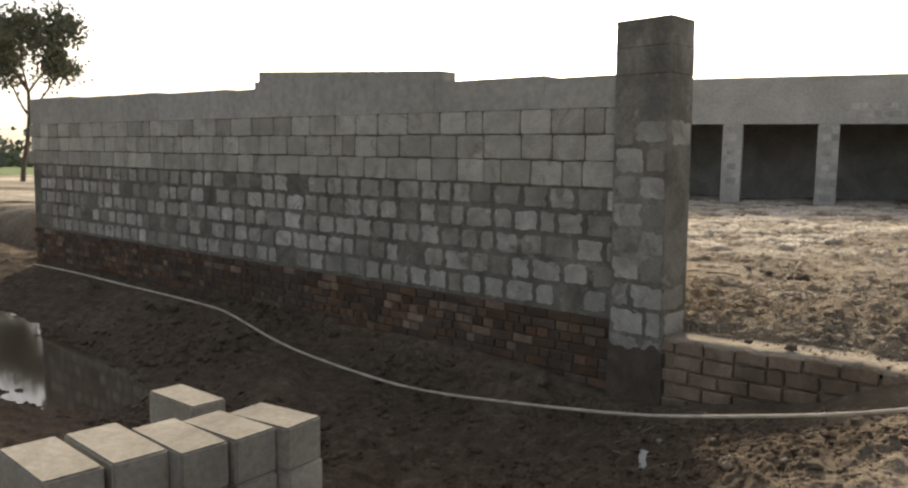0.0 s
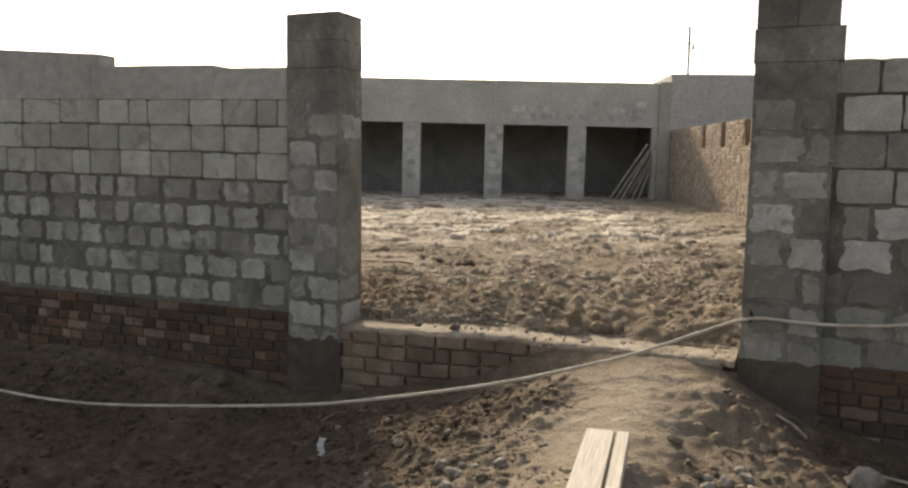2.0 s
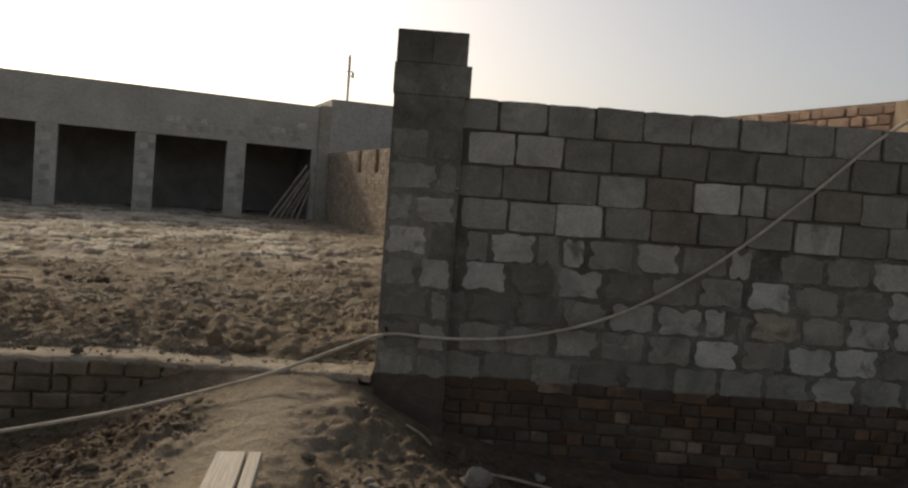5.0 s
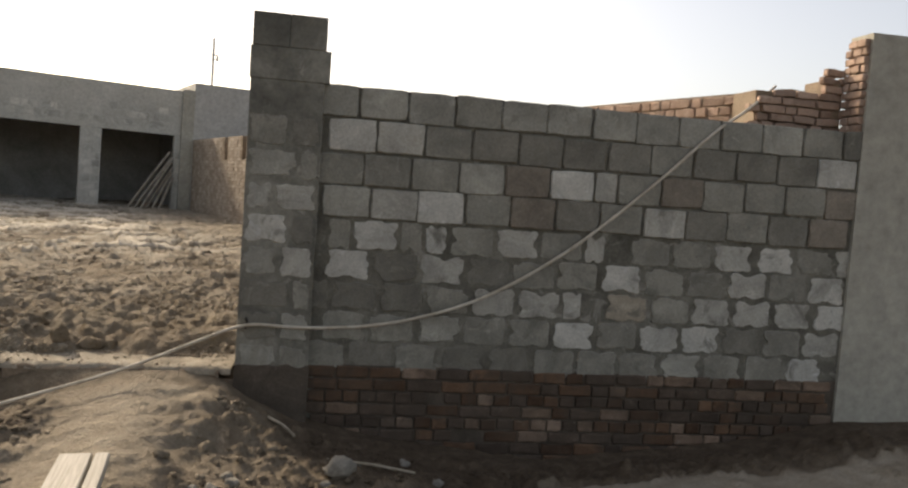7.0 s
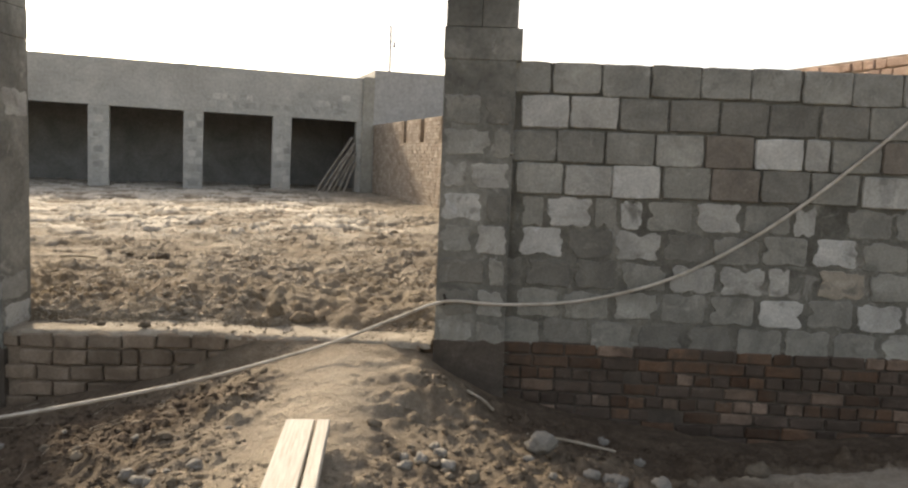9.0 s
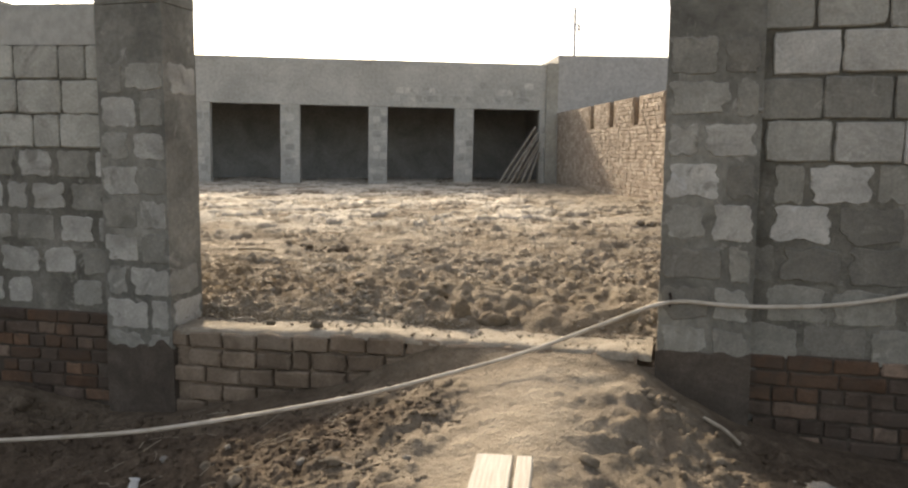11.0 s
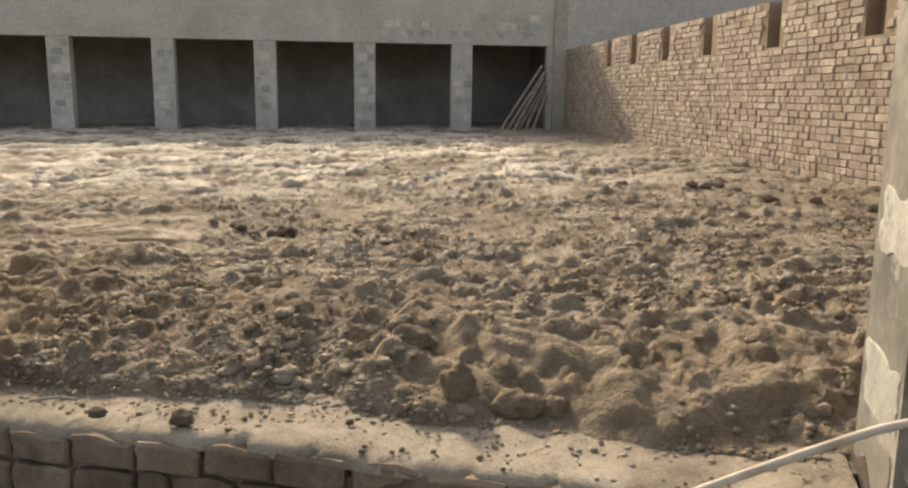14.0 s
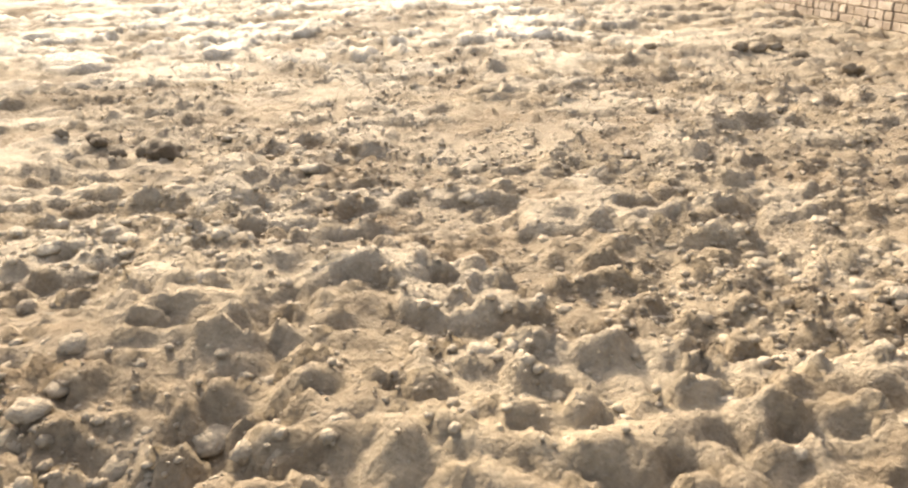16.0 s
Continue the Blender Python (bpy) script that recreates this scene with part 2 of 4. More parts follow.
# foliage green greyed and lightened: distance haze is put into the colour
hazed_leaf_mat, lnt, lb = shade("hazed_leaf", (0.07, 0.1, 0.04), 0.6)
lnt.links.new(piece_tone(lnt, (0.11, 0.125, 0.085), (0.16, 0.175, 0.125)), lb.inputs["Base Color"])
crop_mat, cnt, cb = shade("green_crop", (0.1, 0.16, 0.05), 0.9)
cnt.links.new(ramp(cnt, world_grain(cnt, 0.6), [(0.3, (0.07, 0.12, 0.035)), (0.7, (0.14, 0.2, 0.07))]), cb.inputs["Base Color"])


# ---- helpers for meshes ----
rng = random.Random(7)
WALL = pose(0, 0, 0, 0, 0, -21.0)                        # gate wall's frame: x along it, y into the yard
LEFT = WALL @ pose(-4.1, -0.05, 0, 0, 0.68, 5.5)         # long wall, x runs from 0 to -11.5


def mesh(name, verts, faces, material, smooth=False):
    me = bpy.data.meshes.new(name)
    me.from_pydata([tuple(v) for v in verts], [], faces)
    me.materials.append(material)
    if smooth:
        me.shade_smooth()
    return me


def box(x0, x1, y0, y1, z0, z1):
    v = [(x, y, z) for z in (z0, z1) for y in (y0, y1) for x in (x0, x1)]
    f = [(0, 2, 3, 1), (4, 5, 7, 6), (0, 1, 5, 4), (2, 6, 7, 3), (0, 4, 6, 2), (1, 3, 7, 5)]
    return v, f


def boxes(name, spans, material):
    verts, faces = [], []
    for s in spans:
        v, f = box(*s)
        faces += [tuple(i + len(verts) for i in q) for q in f]
        verts += v
    return mesh(name, verts, faces, material)


def child(name, data, parent, m=None, label=""):
    ob = new(name, data)
    ob.parent = parent
    ob.matrix_basis = m if m is not None else Matrix.Identity(4)
    return tagged(ob, label)


def slab(name, w, h, d, wobble, bevel, material, points=3, bite=0.0):
    """A block face seen in the plane y = 0, standing proud towards -y: an uneven outline, with a worn edge.
    A bite lets smeared mortar reach in from the rim."""
    ring = []
    drift = Vector((rng.uniform(0, 90), rng.uniform(0, 90), 0))
    for (ax, az), (bx, bz) in zip(((-1, -1), (1, -1), (1, 1), (-1, 1)), ((1, -1), (1, 1), (-1, 1), (-1, -1))):
        for i in range(points):
            u = i / points
            x, z = ax + (bx - ax) * u, az + (bz - az) * u
            cut = 0.96 if i == 0 else 1.0
            if bite:
                p = Vector((x, z, 0)) * 1.3 + drift
                cut = 1.02 - bite * max(0.0, 0.2 + 1.5 * noise.noise(p) + 0.25 * noise.noise(p * 2.7)) - (0.03 + 0.15 * bite if i == 0 else 0)
            ring.append((x * w / 2 * cut + rng.uniform(-wobble, wobble), z * h / 2 * cut + rng.uniform(-wobble, wobble)))
    n = len(ring)
    v = [(x, 0.03, z) for x, z in ring] + [(x, -d + bevel, z) for x, z in ring]
    v += [(x * (1 - 2 * bevel / w), -d + rng.uniform(-0.2, 0.2) * bevel, z * (1 - 2 * bevel / h)) for x, z in ring]
    f = []
    for k in (0, n):
        f += [(k + i, k + (i + 1) % n, k + n + (i + 1) % n, k + n + i) for i in range(n)]
    f.append(tuple(2 * n + i for i in range(n)))
    return mesh(name, v, f, material)


def course(parent, name, meshes, x0, x1, z, pitch, width, offset=0.0, drop=0.0, base=0.0):
    """One row of pieces between x0 and x1 at the height z (their middle)."""
    x = x0 + offset
    while x < x1 - 0.12:
        w = pitch * (rng.choice((1, 1, 1, 1.3, 1.3, 0.6)) if name == "block" else rng.choice((1.02, 0.98, 0.94, 0.55 if pitch > 0.2 else 1.0)) if name == "brick" else rng.choice((0.72, 0.9, 1.0, 1.1, 1.3)))
        w = min(w, x1 - x)
        c = x + w / 2
        x += w
        if rng.random() < drop:
            continue
        s = max(0.25, (w - (pitch - width)) / (base or width))
        ob = child(name, rng.choice(meshes), parent)
        ob.location = (c, rng.uniform(-0.004, 0.004), z + rng.uniform(-0.004, 0.004))
        ob.scale = (s, 1, 1)
        ob.rotation_euler = (0, radians(rng.uniform(-0.7, 0.7)), 0)


def lattice(seed, x, y):
    """Repeatable random numbers on whole coordinates."""
    h = (x.astype(np.int64) * 374761393 + y.astype(np.int64) * 668265263 + seed * 974711) & 0x7FFFFFFF
    h = ((h ^ (h >> 13)) * 1274126177) & 0x7FFFFFFF
    return ((h ^ (h >> 16)) & 0xFFFF) / 65535.0


def value_noise(x, y, seed=0):
    xi, yi = np.floor(x), np.floor(y)
    fx, fy = x - xi, y - yi
    fx, fy = fx * fx * (3 - 2 * fx), fy * fy * (3 - 2 * fy)
    a, b = lattice(seed, xi, yi), lattice(seed, xi + 1, yi)
    c, d = lattice(seed, xi, yi + 1), lattice(seed, xi + 1, yi + 1)
    return (a + (b - a) * fx) * (1 - fy) + (c + (d - c) * fx) * fy - 0.5


# ---- the ground: one sheet, from the yard over the gate's ramp and the ditch to the horizon ----
FOOT = ((-16, -12, -8.8, -6.6, -5, -4.1, -3.6, -3.0, -2.4, -1.95, -1.6, -1.1, -0.6, -0.1, 0.4, 0.9, 1.7, 2.5, 3.5, 4.1, 9), (-0.75, -0.6, -0.54, -0.56, -0.64, -0.78, -0.74, -0.58, -0.46, -0.33, -0.24, -0.17, -0.22, -0.45, -0.58, -0.66, -0.74, -0.66, -0.54, -0.4, -0.34))
RAMP = ((-16, -12, -8.8, -6.6, -5, -4.1, -3.6, -3.0, -2.4, -2.0, -1.8, -0.9, -0.65, -0.45, -0.1, 0.4, 0.9, 1.7, 2.5, 3.5, 4.1, 9), (-0.75, -0.6, -0.54, -0.56, -0.64, -0.78, -0.74, -0.58, -0.43, -0.22, -0.15, -0.14, -0.17, -0.3, -0.46, -0.58, -0.66, -0.74, -0.66, -0.54, -0.4, -0.34))
PROFILE = [  # y across the wall: heights along it
    (0.24, (-16, 4.0), (-0.115, -0.115)),
    (0.04, *FOOT),
    (-0.1, *RAMP),
    (-0.25, *FOOT),
    (-1.0, (-15, -8.3, -7, -5.3, -4.1, -3.2, -2.4, -1.8, -1.4, -1.0, -0.4, 0.2, 0.7, 1.0, 2.0, 4.0, 9), (-0.55, -0.6, -0.78, -0.84, -0.82, -0.75, -0.54, -0.39, -0.31, -0.27, -0.36, -0.5, -0.54, -0.64, -0.62, -0.42, -0.36)),
    (-1.6, (-15, -8.3, -6, -4, -3, -2.0, -1.2, -0.6, 0.2, 1.0, 4.0, 9), (-0.72, -0.78, -0.85, -0.86, -0.8, -0.5, -0.34, -0.38, -0.5, -0.56, -0.42, -0.36)),
    (-2.5, (-15, -8.2, -7.2, -5, -4, -3, -1.8, -1.2, -0.6, 0.4, 2, 4, 9), (-1.02, -1.03, -0.95, -0.9, -0.86, -0.8, -0.55, -0.44, -0.46, -0.55, -0.55, -0.45, -0.4)),
    (-3.1, (-15, -8.0, -7.2, -6, -4, -3, -1.5, 0, 4, 9), (-1.15, -1.15, -0.95, -0.85, -0.75, -0.6, -0.45, -0.5, -0.5, -0.45)),
    (-3.8, (-15, -8.6, -7, -5, -3, -2, 0, 4, 9), (-1.0, -0.93, -0.8, -0.65, -0.45, -0.45, -0.45, -0.5, -0.45)),
    (-5.0, (-15, -7, -5.4, -4.4, -2, 4, 9), (-0.55, -0.55, -0.5, -0.42, -0.4, -0.45, -0.45)),
    (-6.5, (-15, -6, 9), (-0.5, -0.4, -0.4)),
]


def billow(x, y, scale, seed):
    """Rounded lumps with sharp creases between them."""
    return 2.6 * np.abs(value_noise(x * scale + 3.7 * seed, y * scale - 1.9 * seed, seed))


def clumps(x, y, size, seed, share=0.7):
    """Separate steep-sided clods of about the given size; only a share of the places carries one."""
    gx, gy = x / size + 0.7 * value_noise(x * 2.6 / size, y * 2.6 / size, seed + 1), y / size + 0.7 * value_noise(x * 2.6 / size, y * 2.6 / size, seed + 2)
    xi, yi = np.floor(gx), np.floor(gy)
    out = np.zeros_like(x)
    for i in (-1, 0, 1):
        for j in (-1, 0, 1):
            cx, cy = xi + i, yi + j
            px, py = cx + lattice(seed + 3, cx, cy), cy + lattice(seed + 4, cx, cy)
            r = 0.28 + 0.4 * lattice(seed + 5, cx, cy)
            d = ((gx - px) / r) ** 2 + ((gy - py) / (r * (0.6 + 0.5 * lattice(seed + 7, cx, cy)))) ** 2
            dome = np.clip(1.15 - 1.15 * d, 0, 0.8) ** 0.75 * r * 1.5 * (lattice(seed + 6, cx, cy) < share)
            out = np.maximum(out, dome)
    return out


def plates(x, y, scale, seed, low=0.05, soft=0.07):
    """Flat raised flakes of dried crust with broken edges: 0 to 1."""
    n = value_noise(x * scale, y * scale, seed) + 0.45 * value_noise(x * scale * 2.7, y * scale * 2.7, seed + 1) + 0.2 * value_noise(x * scale * 7, y * scale * 7, seed + 2)
    return np.clip((n - low) / soft, 0, 1)


def terrain(x, y):
    c, s = math.cos(radians(21)), math.sin(radians(21))
    u, v = x * c - y * s, x * s + y * c
    rows = [np.interp(u, xs, zs) for _, xs, zs in PROFILE]
    ys = [p[0] for p in PROFILE]
    z = rows[0].copy()
    for i in range(len(ys) - 1):
        f = np.clip((ys[i] - v) / (ys[i] - ys[i + 1]), 0, 1)
        z = z * (1 - f) + rows[i + 1] * f
    ragged = v + 0.2 * value_noise(u * 2.6, v * 0 + 3, 61) + 0.12 * value_noise(u * 7.5, v * 2, 62)
    yard = np.clip((v - 0.12) / 0.15, 0, 1)
    sunk = np.clip((ragged - 0.27) / 0.9, 0, 1)
    z = z + 0.115 * np.sqrt(sunk)
    edge_in = np.clip((ragged - 0.19) / 0.25, 0.1, 1)
    far = np.clip((np.hypot(x, y) - 45) / 60, 0, 1)
    wx, wy = x + 0.25 * value_noise(x * 2.1, y * 2.1, 21), y + 0.25 * value_noise(x * 2.1, y * 2.1, 22)
    rough = np.clip(value_noise(wx * 1.1, wy * 1.1, 6) * 3.0 + value_noise(wx * 2.9, wy * 2.9, 9) * 1.6 + 0.75, 0.0, 1)
    soft = value_noise(x * 0.5, y * 0.5, 1) * 0.1 + value_noise(wx * 1.5, wy * 1.5, 2) * 0.1
    heap = np.clip(1.25 - (v - 0.5) / 1.6, 0, 1)                  # turned-over earth close behind the sill
    big = plates(wx, wy * 1.2, 2.0, 100, -0.05, 0.3) * 0.05 + plates(wx, wy, 4.6, 110, 0.0, 0.25) * 0.04 + clumps(wx, wy, 0.12, 120, 0.32) * 0.045
    fine = clumps(x, y, 0.08, 140, 0.4) * 0.04 + billow(x, y, 9, 12) * 0.016 + value_noise(x * 24, y * 24, 7) * 0.014
    mid = clumps(wx, wy, 0.1, 160, 0.18) * 0.03 + plates(wx, wy * 1.5, 2.6, 170, 0.0, 0.25) * 0.035
    flakes = plates(wx, wy * 1.5, 3.4, 70, 0.13) * np.clip((v - 0.6) / 1.0, 0.25, 1)
    wide = plates(wx, wy * 1.5, 1.9, 80, 0.1) * np.clip((y - 4.5) / 3.0, 0, 1)
    rut = np.exp(-((x - 0.95) / 0.65) ** 2 - ((y - 2.4) / 0.9) ** 2)
    groove = np.abs(np.sin((y - 0.3 * x + 0.35 * (x - 0.4) ** 2 + 0.1 * value_noise(x * 3, y * 3, 90)) * 11.0))
    inner = heap * (big * (0.35 + 0.65 * rough) + fine * 1.35) + (1 - heap) * (mid * rough + fine * (0.4 + 0.6 * rough)) * np.clip(1.15 - v / 22, 0.4, 1)
    inner = 0.13 * np.tanh(inner * (1 + 0.35 * heap) / 0.13)
    inner = inner * (1 - 0.6 * rut) + rut * 0.07 * groove + 0.026 * flakes + 0.05 * wide - 0.03 + soft * 0.5
    lump = clumps(wx, wy, 0.2, 200, 0.15) * 0.06 + clumps(wx, wy, 0.1, 220, 0.3) * 0.035 + fine * 0.8 + plates(wx, wy, 2.2, 230, 0.0, 0.5) * 0.06 - 0.04
    out = (lump + soft * 0.4) * np.clip((-0.1 - v) / 0.3, 0.15, 1)
    path = np.exp(-((u + 1.15) / 0.42) ** 2) * np.clip((v + 2.6) / 0.5, 0, 1) * (1 - yard)
    dry_mud = np.clip((v * -1 - 0.75 - 0.1 * np.sin(u * 2.3) - 0.25 * np.clip(1.6 - u, 0, 1)) / 0.08, 0, 1) * np.clip((u - 0.9) / 0.15, 0, 1)
    dry_mud = dry_mud * np.clip((v + 3.6 + 0.6 * value_noise(u * 1.3, v * 1.3, 240)) / 0.9, 0, 1) * (0.45 + 0.55 * plates(wx, wy, 0.9, 250, -0.2, 0.12))
    z = z + yard * edge_in * inner + (1 - yard) * out * (1 - 0.85 * path) * (1 - 0.75 * dry_mud)
    z = z * (1 - far) + far * -0.3
    ditch = np.clip((-1.75 - u) / 0.9, 0, 1) * np.clip((v + 5.2) / 0.8, 0, 1)
    foot = np.clip(1.4 - np.abs(v + 0.2) / 0.55, 0, 1) * np.clip((u + 0.35) / 0.4, 0, 1)
    gully = np.exp(-((u - 1.1 - 0.2 * (v + 1.2)) / 0.22) ** 2) * np.clip((v + 2.6) / 0.6, 0, 1)
    moist = np.maximum(np.maximum(ditch * 0.6, foot), gully) + (0.5 + value_noise(wx * 1.5, wy * 1.5, 8) * 0.8) * (u < 1.6) * np.clip((-0.35 - v) / 0.3, 0.3, 1)
    moist = np.clip(moist, 0, 1) * (v < 0.02) * (1 - 0.85 * path)
    moist = moist * (1 - 0.85 * dry_mud)
    # dried flakes, plus sunlight painted on the flat tops, strongest far off
    crust_sunlit = np.maximum(np.maximum(flakes, 0.45 * plates(wx, wy * 1.2, 2.0, 100, 0.12, 0.1)) * (0.35 + 0.3 * np.clip((1.5 - x) / 3, 0, 1)), 1.3 * wide * np.clip((2.8 - x) / 3.5, 0.2, 1)) * np.clip((v - 0.3) / 1.2, 0.3, 1)
    crust_sunlit = crust_sunlit * yard * (1 - far) * np.clip((y - 2.0) / 6.0, 0.42, 1)
    trodden = np.exp(-((u + 1.1) / 0.5) ** 2) * np.clip((v + 2.4) / 0.6, 0, 1) * (v < 0.2)
    crust_sunlit = np.clip(crust_sunlit + 0.16 * trodden + 0.28 * dry_mud + 0.12 * (1 - moist) * (v < -0.3), 0, 1)
    return z, moist, crust_sunlit


def spaced(fine, reach):
    """Lines that stand close together in the given stretches and grow apart outwards to the reach."""
    out = []
    for a, b, step in fine:
        out += list(np.arange(a, b, step))
    out.append(fine[-1][1])
    lo, hi, step = out[0], out[-1], 0.4
    left, right = [], []
    while hi < reach:
        hi, lo, step = hi + step, lo - step, step * 1.35
        right.append(hi)
        left.append(lo)
    return np.array(left[::-1] + out + right)


def build_ground():
    xs = spaced([(-17, -6, 0.09), (-6, -4.2, 0.04), (-4.2, 2.0, 0.02), (2.0, 3.7, 0.035), (3.7, 9, 0.12)], 900)
    ys = spaced([(-9, -4.5, 0.12), (-4.5, -2.6, 0.045), (-2.6, 3.6, 0.02), (3.6, 6.0, 0.032), (6.0, 10, 0.045), (10, 24, 0.08)], 900)
    gx, gy = np.meshgrid(xs, ys)
    x, y = gx.ravel(), gy.ravel()
    z, moist, crust_sunlit = terrain(x, y)
    nx, ny = len(xs), len(ys)
    i = (np.arange(ny - 1)[:, None] * nx + np.arange(nx - 1)[None, :]).ravel()
    quads = np.stack([i, i + 1, i + nx + 1, i + nx], 1)
    me = bpy.data.meshes.new("ground")
    me.vertices.add(len(x))
    me.vertices.foreach_set("co", np.stack([x, y, z], 1).astype(np.float32).ravel())
    me.loops.add(quads.size)
    me.loops.foreach_set("vertex_index", quads.ravel().astype(np.int32))
    me.polygons.add(len(quads))
    me.polygons.foreach_set("loop_start", np.arange(0, quads.size, 4, dtype=np.int32))
    me.update(calc_edges=True)
    for name, data in (("moist", moist), ("crust_sunlit", crust_sunlit)):
        me.attributes.new(name, "FLOAT", "POINT").data.foreach_set("value", data.astype(np.float32))
    me.materials.append(soil_mat)
    me.shade_smooth()
    tagged(new("ground", me), "rough churned brown earth with clods, dried patches and flat tops painted sunlit pale", "ground", kind="structure")


build_ground()


def height(u, v):
    """The ground's height at a place given in the gate wall's frame."""
    p = WALL @ Vector((u, v, 0))
    return float(terrain(np.array([p.x]), np.array([p.y]))[0][0])


# ---- pieces shared by the walls ----
BLOCKS = [slab("block", 0.325, 0.219, 0.02, 0.004, 0.009, block_mat, 5) for _ in range(6)]
BARE = {k: [slab("block", 0.325, 0.219, 0.022, 0.003, 0.007, m, 5, 0.03) for _ in range(5)] for k, m in bare_tones.items()}
WIPED = {k: [slab("block", 0.305, 0.2, 0.006, 0.004, 0.004, m, 10, 0.26) for _ in range(7)] for k, m in wiped_tones.items()}
STONES = [me for k in "Ppplmmd" for me in WIPED[k]]
PIERS = [slab("block", 0.285, 0.185, 0.006, 0.014, 0.004, pier_mat, 5) for _ in range(10)]
SMALL = [slab("block", 0.215, 0.178, 0.006, 0.004, 0.004, wiped_tones[k], 8, 0.2) for k in "Pppplmm" for _ in range(4)]
BRICKS = [slab("brick", 0.236, 0.077, 0.02, 0.005, 0.008, m, 3) for m in (red_brick_mat, dark_brick_mat, red_brick_mat, dark_brick_mat, red_brick_mat, dark_brick_mat, tan_brick_mat) for _ in range(3)]
WARM = [slab("brick", 0.236, 0.08, 0.03, 0.006, 0.008, red_dusty_mat, 3) for _ in range(8)]
PALE = [slab("brick", 0.236, 0.08, 0.03, 0.006, 0.008, pale_brick_mat, 3) for _ in range(14)]


def laid(parent, makes, x, z, pitch, width, row):
    """One row of blocks from x on, each named by its make; a dash halves the next one, a dot leaves bare mortar."""
    half = False
    for key in row:
        if key == "-":
            half = True
            continue
        w = pitch * (0.52 if half else 1.0)
        half = False
        if key != ".":
            ob = child("block", rng.choice(makes[key]), parent)
            ob.location = (x + w / 2 + rng.uniform(-0.006, 0.006), rng.uniform(-0.005, 0.004), z + rng.uniform(-0.007, 0.007))
            ob.scale = ((w - (pitch - width)) / width * rng.uniform(0.97, 1.0), 1, rng.uniform(0.95, 1.01))
            ob.rotation_euler = (0, radians(rng.uniform(-0.9, 0.9)), 0)
        x += w


def footing_bricks(parent, x0, x1, top, rows, drop):
    """English bond: rows of long faces, with rows of ends between them."""
    for k in range(rows):
        ends = k in (2, 4)
        course(parent, "brick", BRICKS, x0, x1, top - 0.09 * k, 0.125 if ends else 0.25, 0.113 if ends else 0.238, rng.uniform(-0.12, 0.0), drop, 0.236)


def right_wall():
    core = boxes("wall_right", [(-0.3, 4.06, 0.0, 0.22, -0.95, 1.862)], mortar_mat)
    w = tagged(new("wall_right", core), "grey cement block wall with smeared mortar over red brick footing", "wall", kind="structure")
    w.matrix_world = WALL
    upper = ((-0.135, "lllmlllllllmd"), (0.0, "PpmddddmdddP"), (-0.078, "mmmlbP-pmbmmmb"), (-0.02, "lpPmbdmpdmdb"))
    for k, (x, row) in enumerate(upper):
        laid(w, BARE, x, 1.755 - 0.229 * k, 0.337, 0.327, row)
    lower = ((0.03, "-mP-m-Pmpm-p-.mmpPmp"), (0.02, "PdpdmmPmmpmP"), (-0.1, "-dddmpp-p-.tmpppP"), (0.02, "mmlmmPmPPdmp"), (-0.12, "mdmddmmmlmmP"))
    for k, (x, row) in enumerate(lower):
        laid(w, WIPED, x, 0.84 - 0.215 * k, 0.337, 0.312, row)
    child("footing", boxes("footing", [(0.0, 4.058, -0.004, 0.1, -0.95, -0.085)], footing_mat), w, label="muddy mortar of the brick footing")
    footing_bricks(w, 0.0, 4.05, -0.131, 8, 0.03)
    return w


def left_wall():
    core = boxes("wall_left", [(-11.5, 0.1, 0.0, 0.22, -1.3, 1.68)], mortar_mat)
    w = tagged(new("wall_left", core), "long grey cement block wall with pale reused blocks over red brick footing", "wall", kind="structure")
    w.matrix_world = LEFT
    x = 0.1
    while x > -11.4:
        n = min(rng.choice((0.9, 1.3, 1.7)), x + 11.5)
        top = 1.945 - 0.0155 * (x - n / 2) + rng.uniform(-0.008, 0.008)
        child("coping_block", boxes("coping_block", [(x - n + 0.003, x, -0.02, 0.215, 1.682, top)], coping_mat), w)
        x -= n
    verts, faces = box(-4.95, -2.01, -0.014, 0.2, 1.95, 2.084)
    verts = [(x, y, z + 0.144 * (-2.01 - x) / 2.94 if z > 2 else z) for x, y, z in verts]
    child("coping_block", mesh("coping_block", verts, faces, coping_mat), w)
    child("coping_block", boxes("coping_block", [(-5.04, -4.953, -0.012, 0.2, 1.95, 2.11)], coping_mat), w)
    for k in range(3):
        course(w, "block", BLOCKS, -11.45, 0.05, 1.57 - 0.227 * k, 0.335, 0.325, rng.uniform(-0.2, 0))
    for k in range(5):
        course(w, "stone", SMALL, -11.1, 0.0, 0.9 - 0.222 * k, 0.262, 0.225, rng.uniform(-0.2, 0), 0.07)
    child("footing", boxes("footing", [(-11.495, 0.0, -0.004, 0.1, -1.3, -0.115)], footing_mat), w, label="muddy mortar of the brick footing")
    footing_bricks(w, -11.45, 0.0, -0.16, 7, 0.07)
    return w


right_wall()
left_wall()


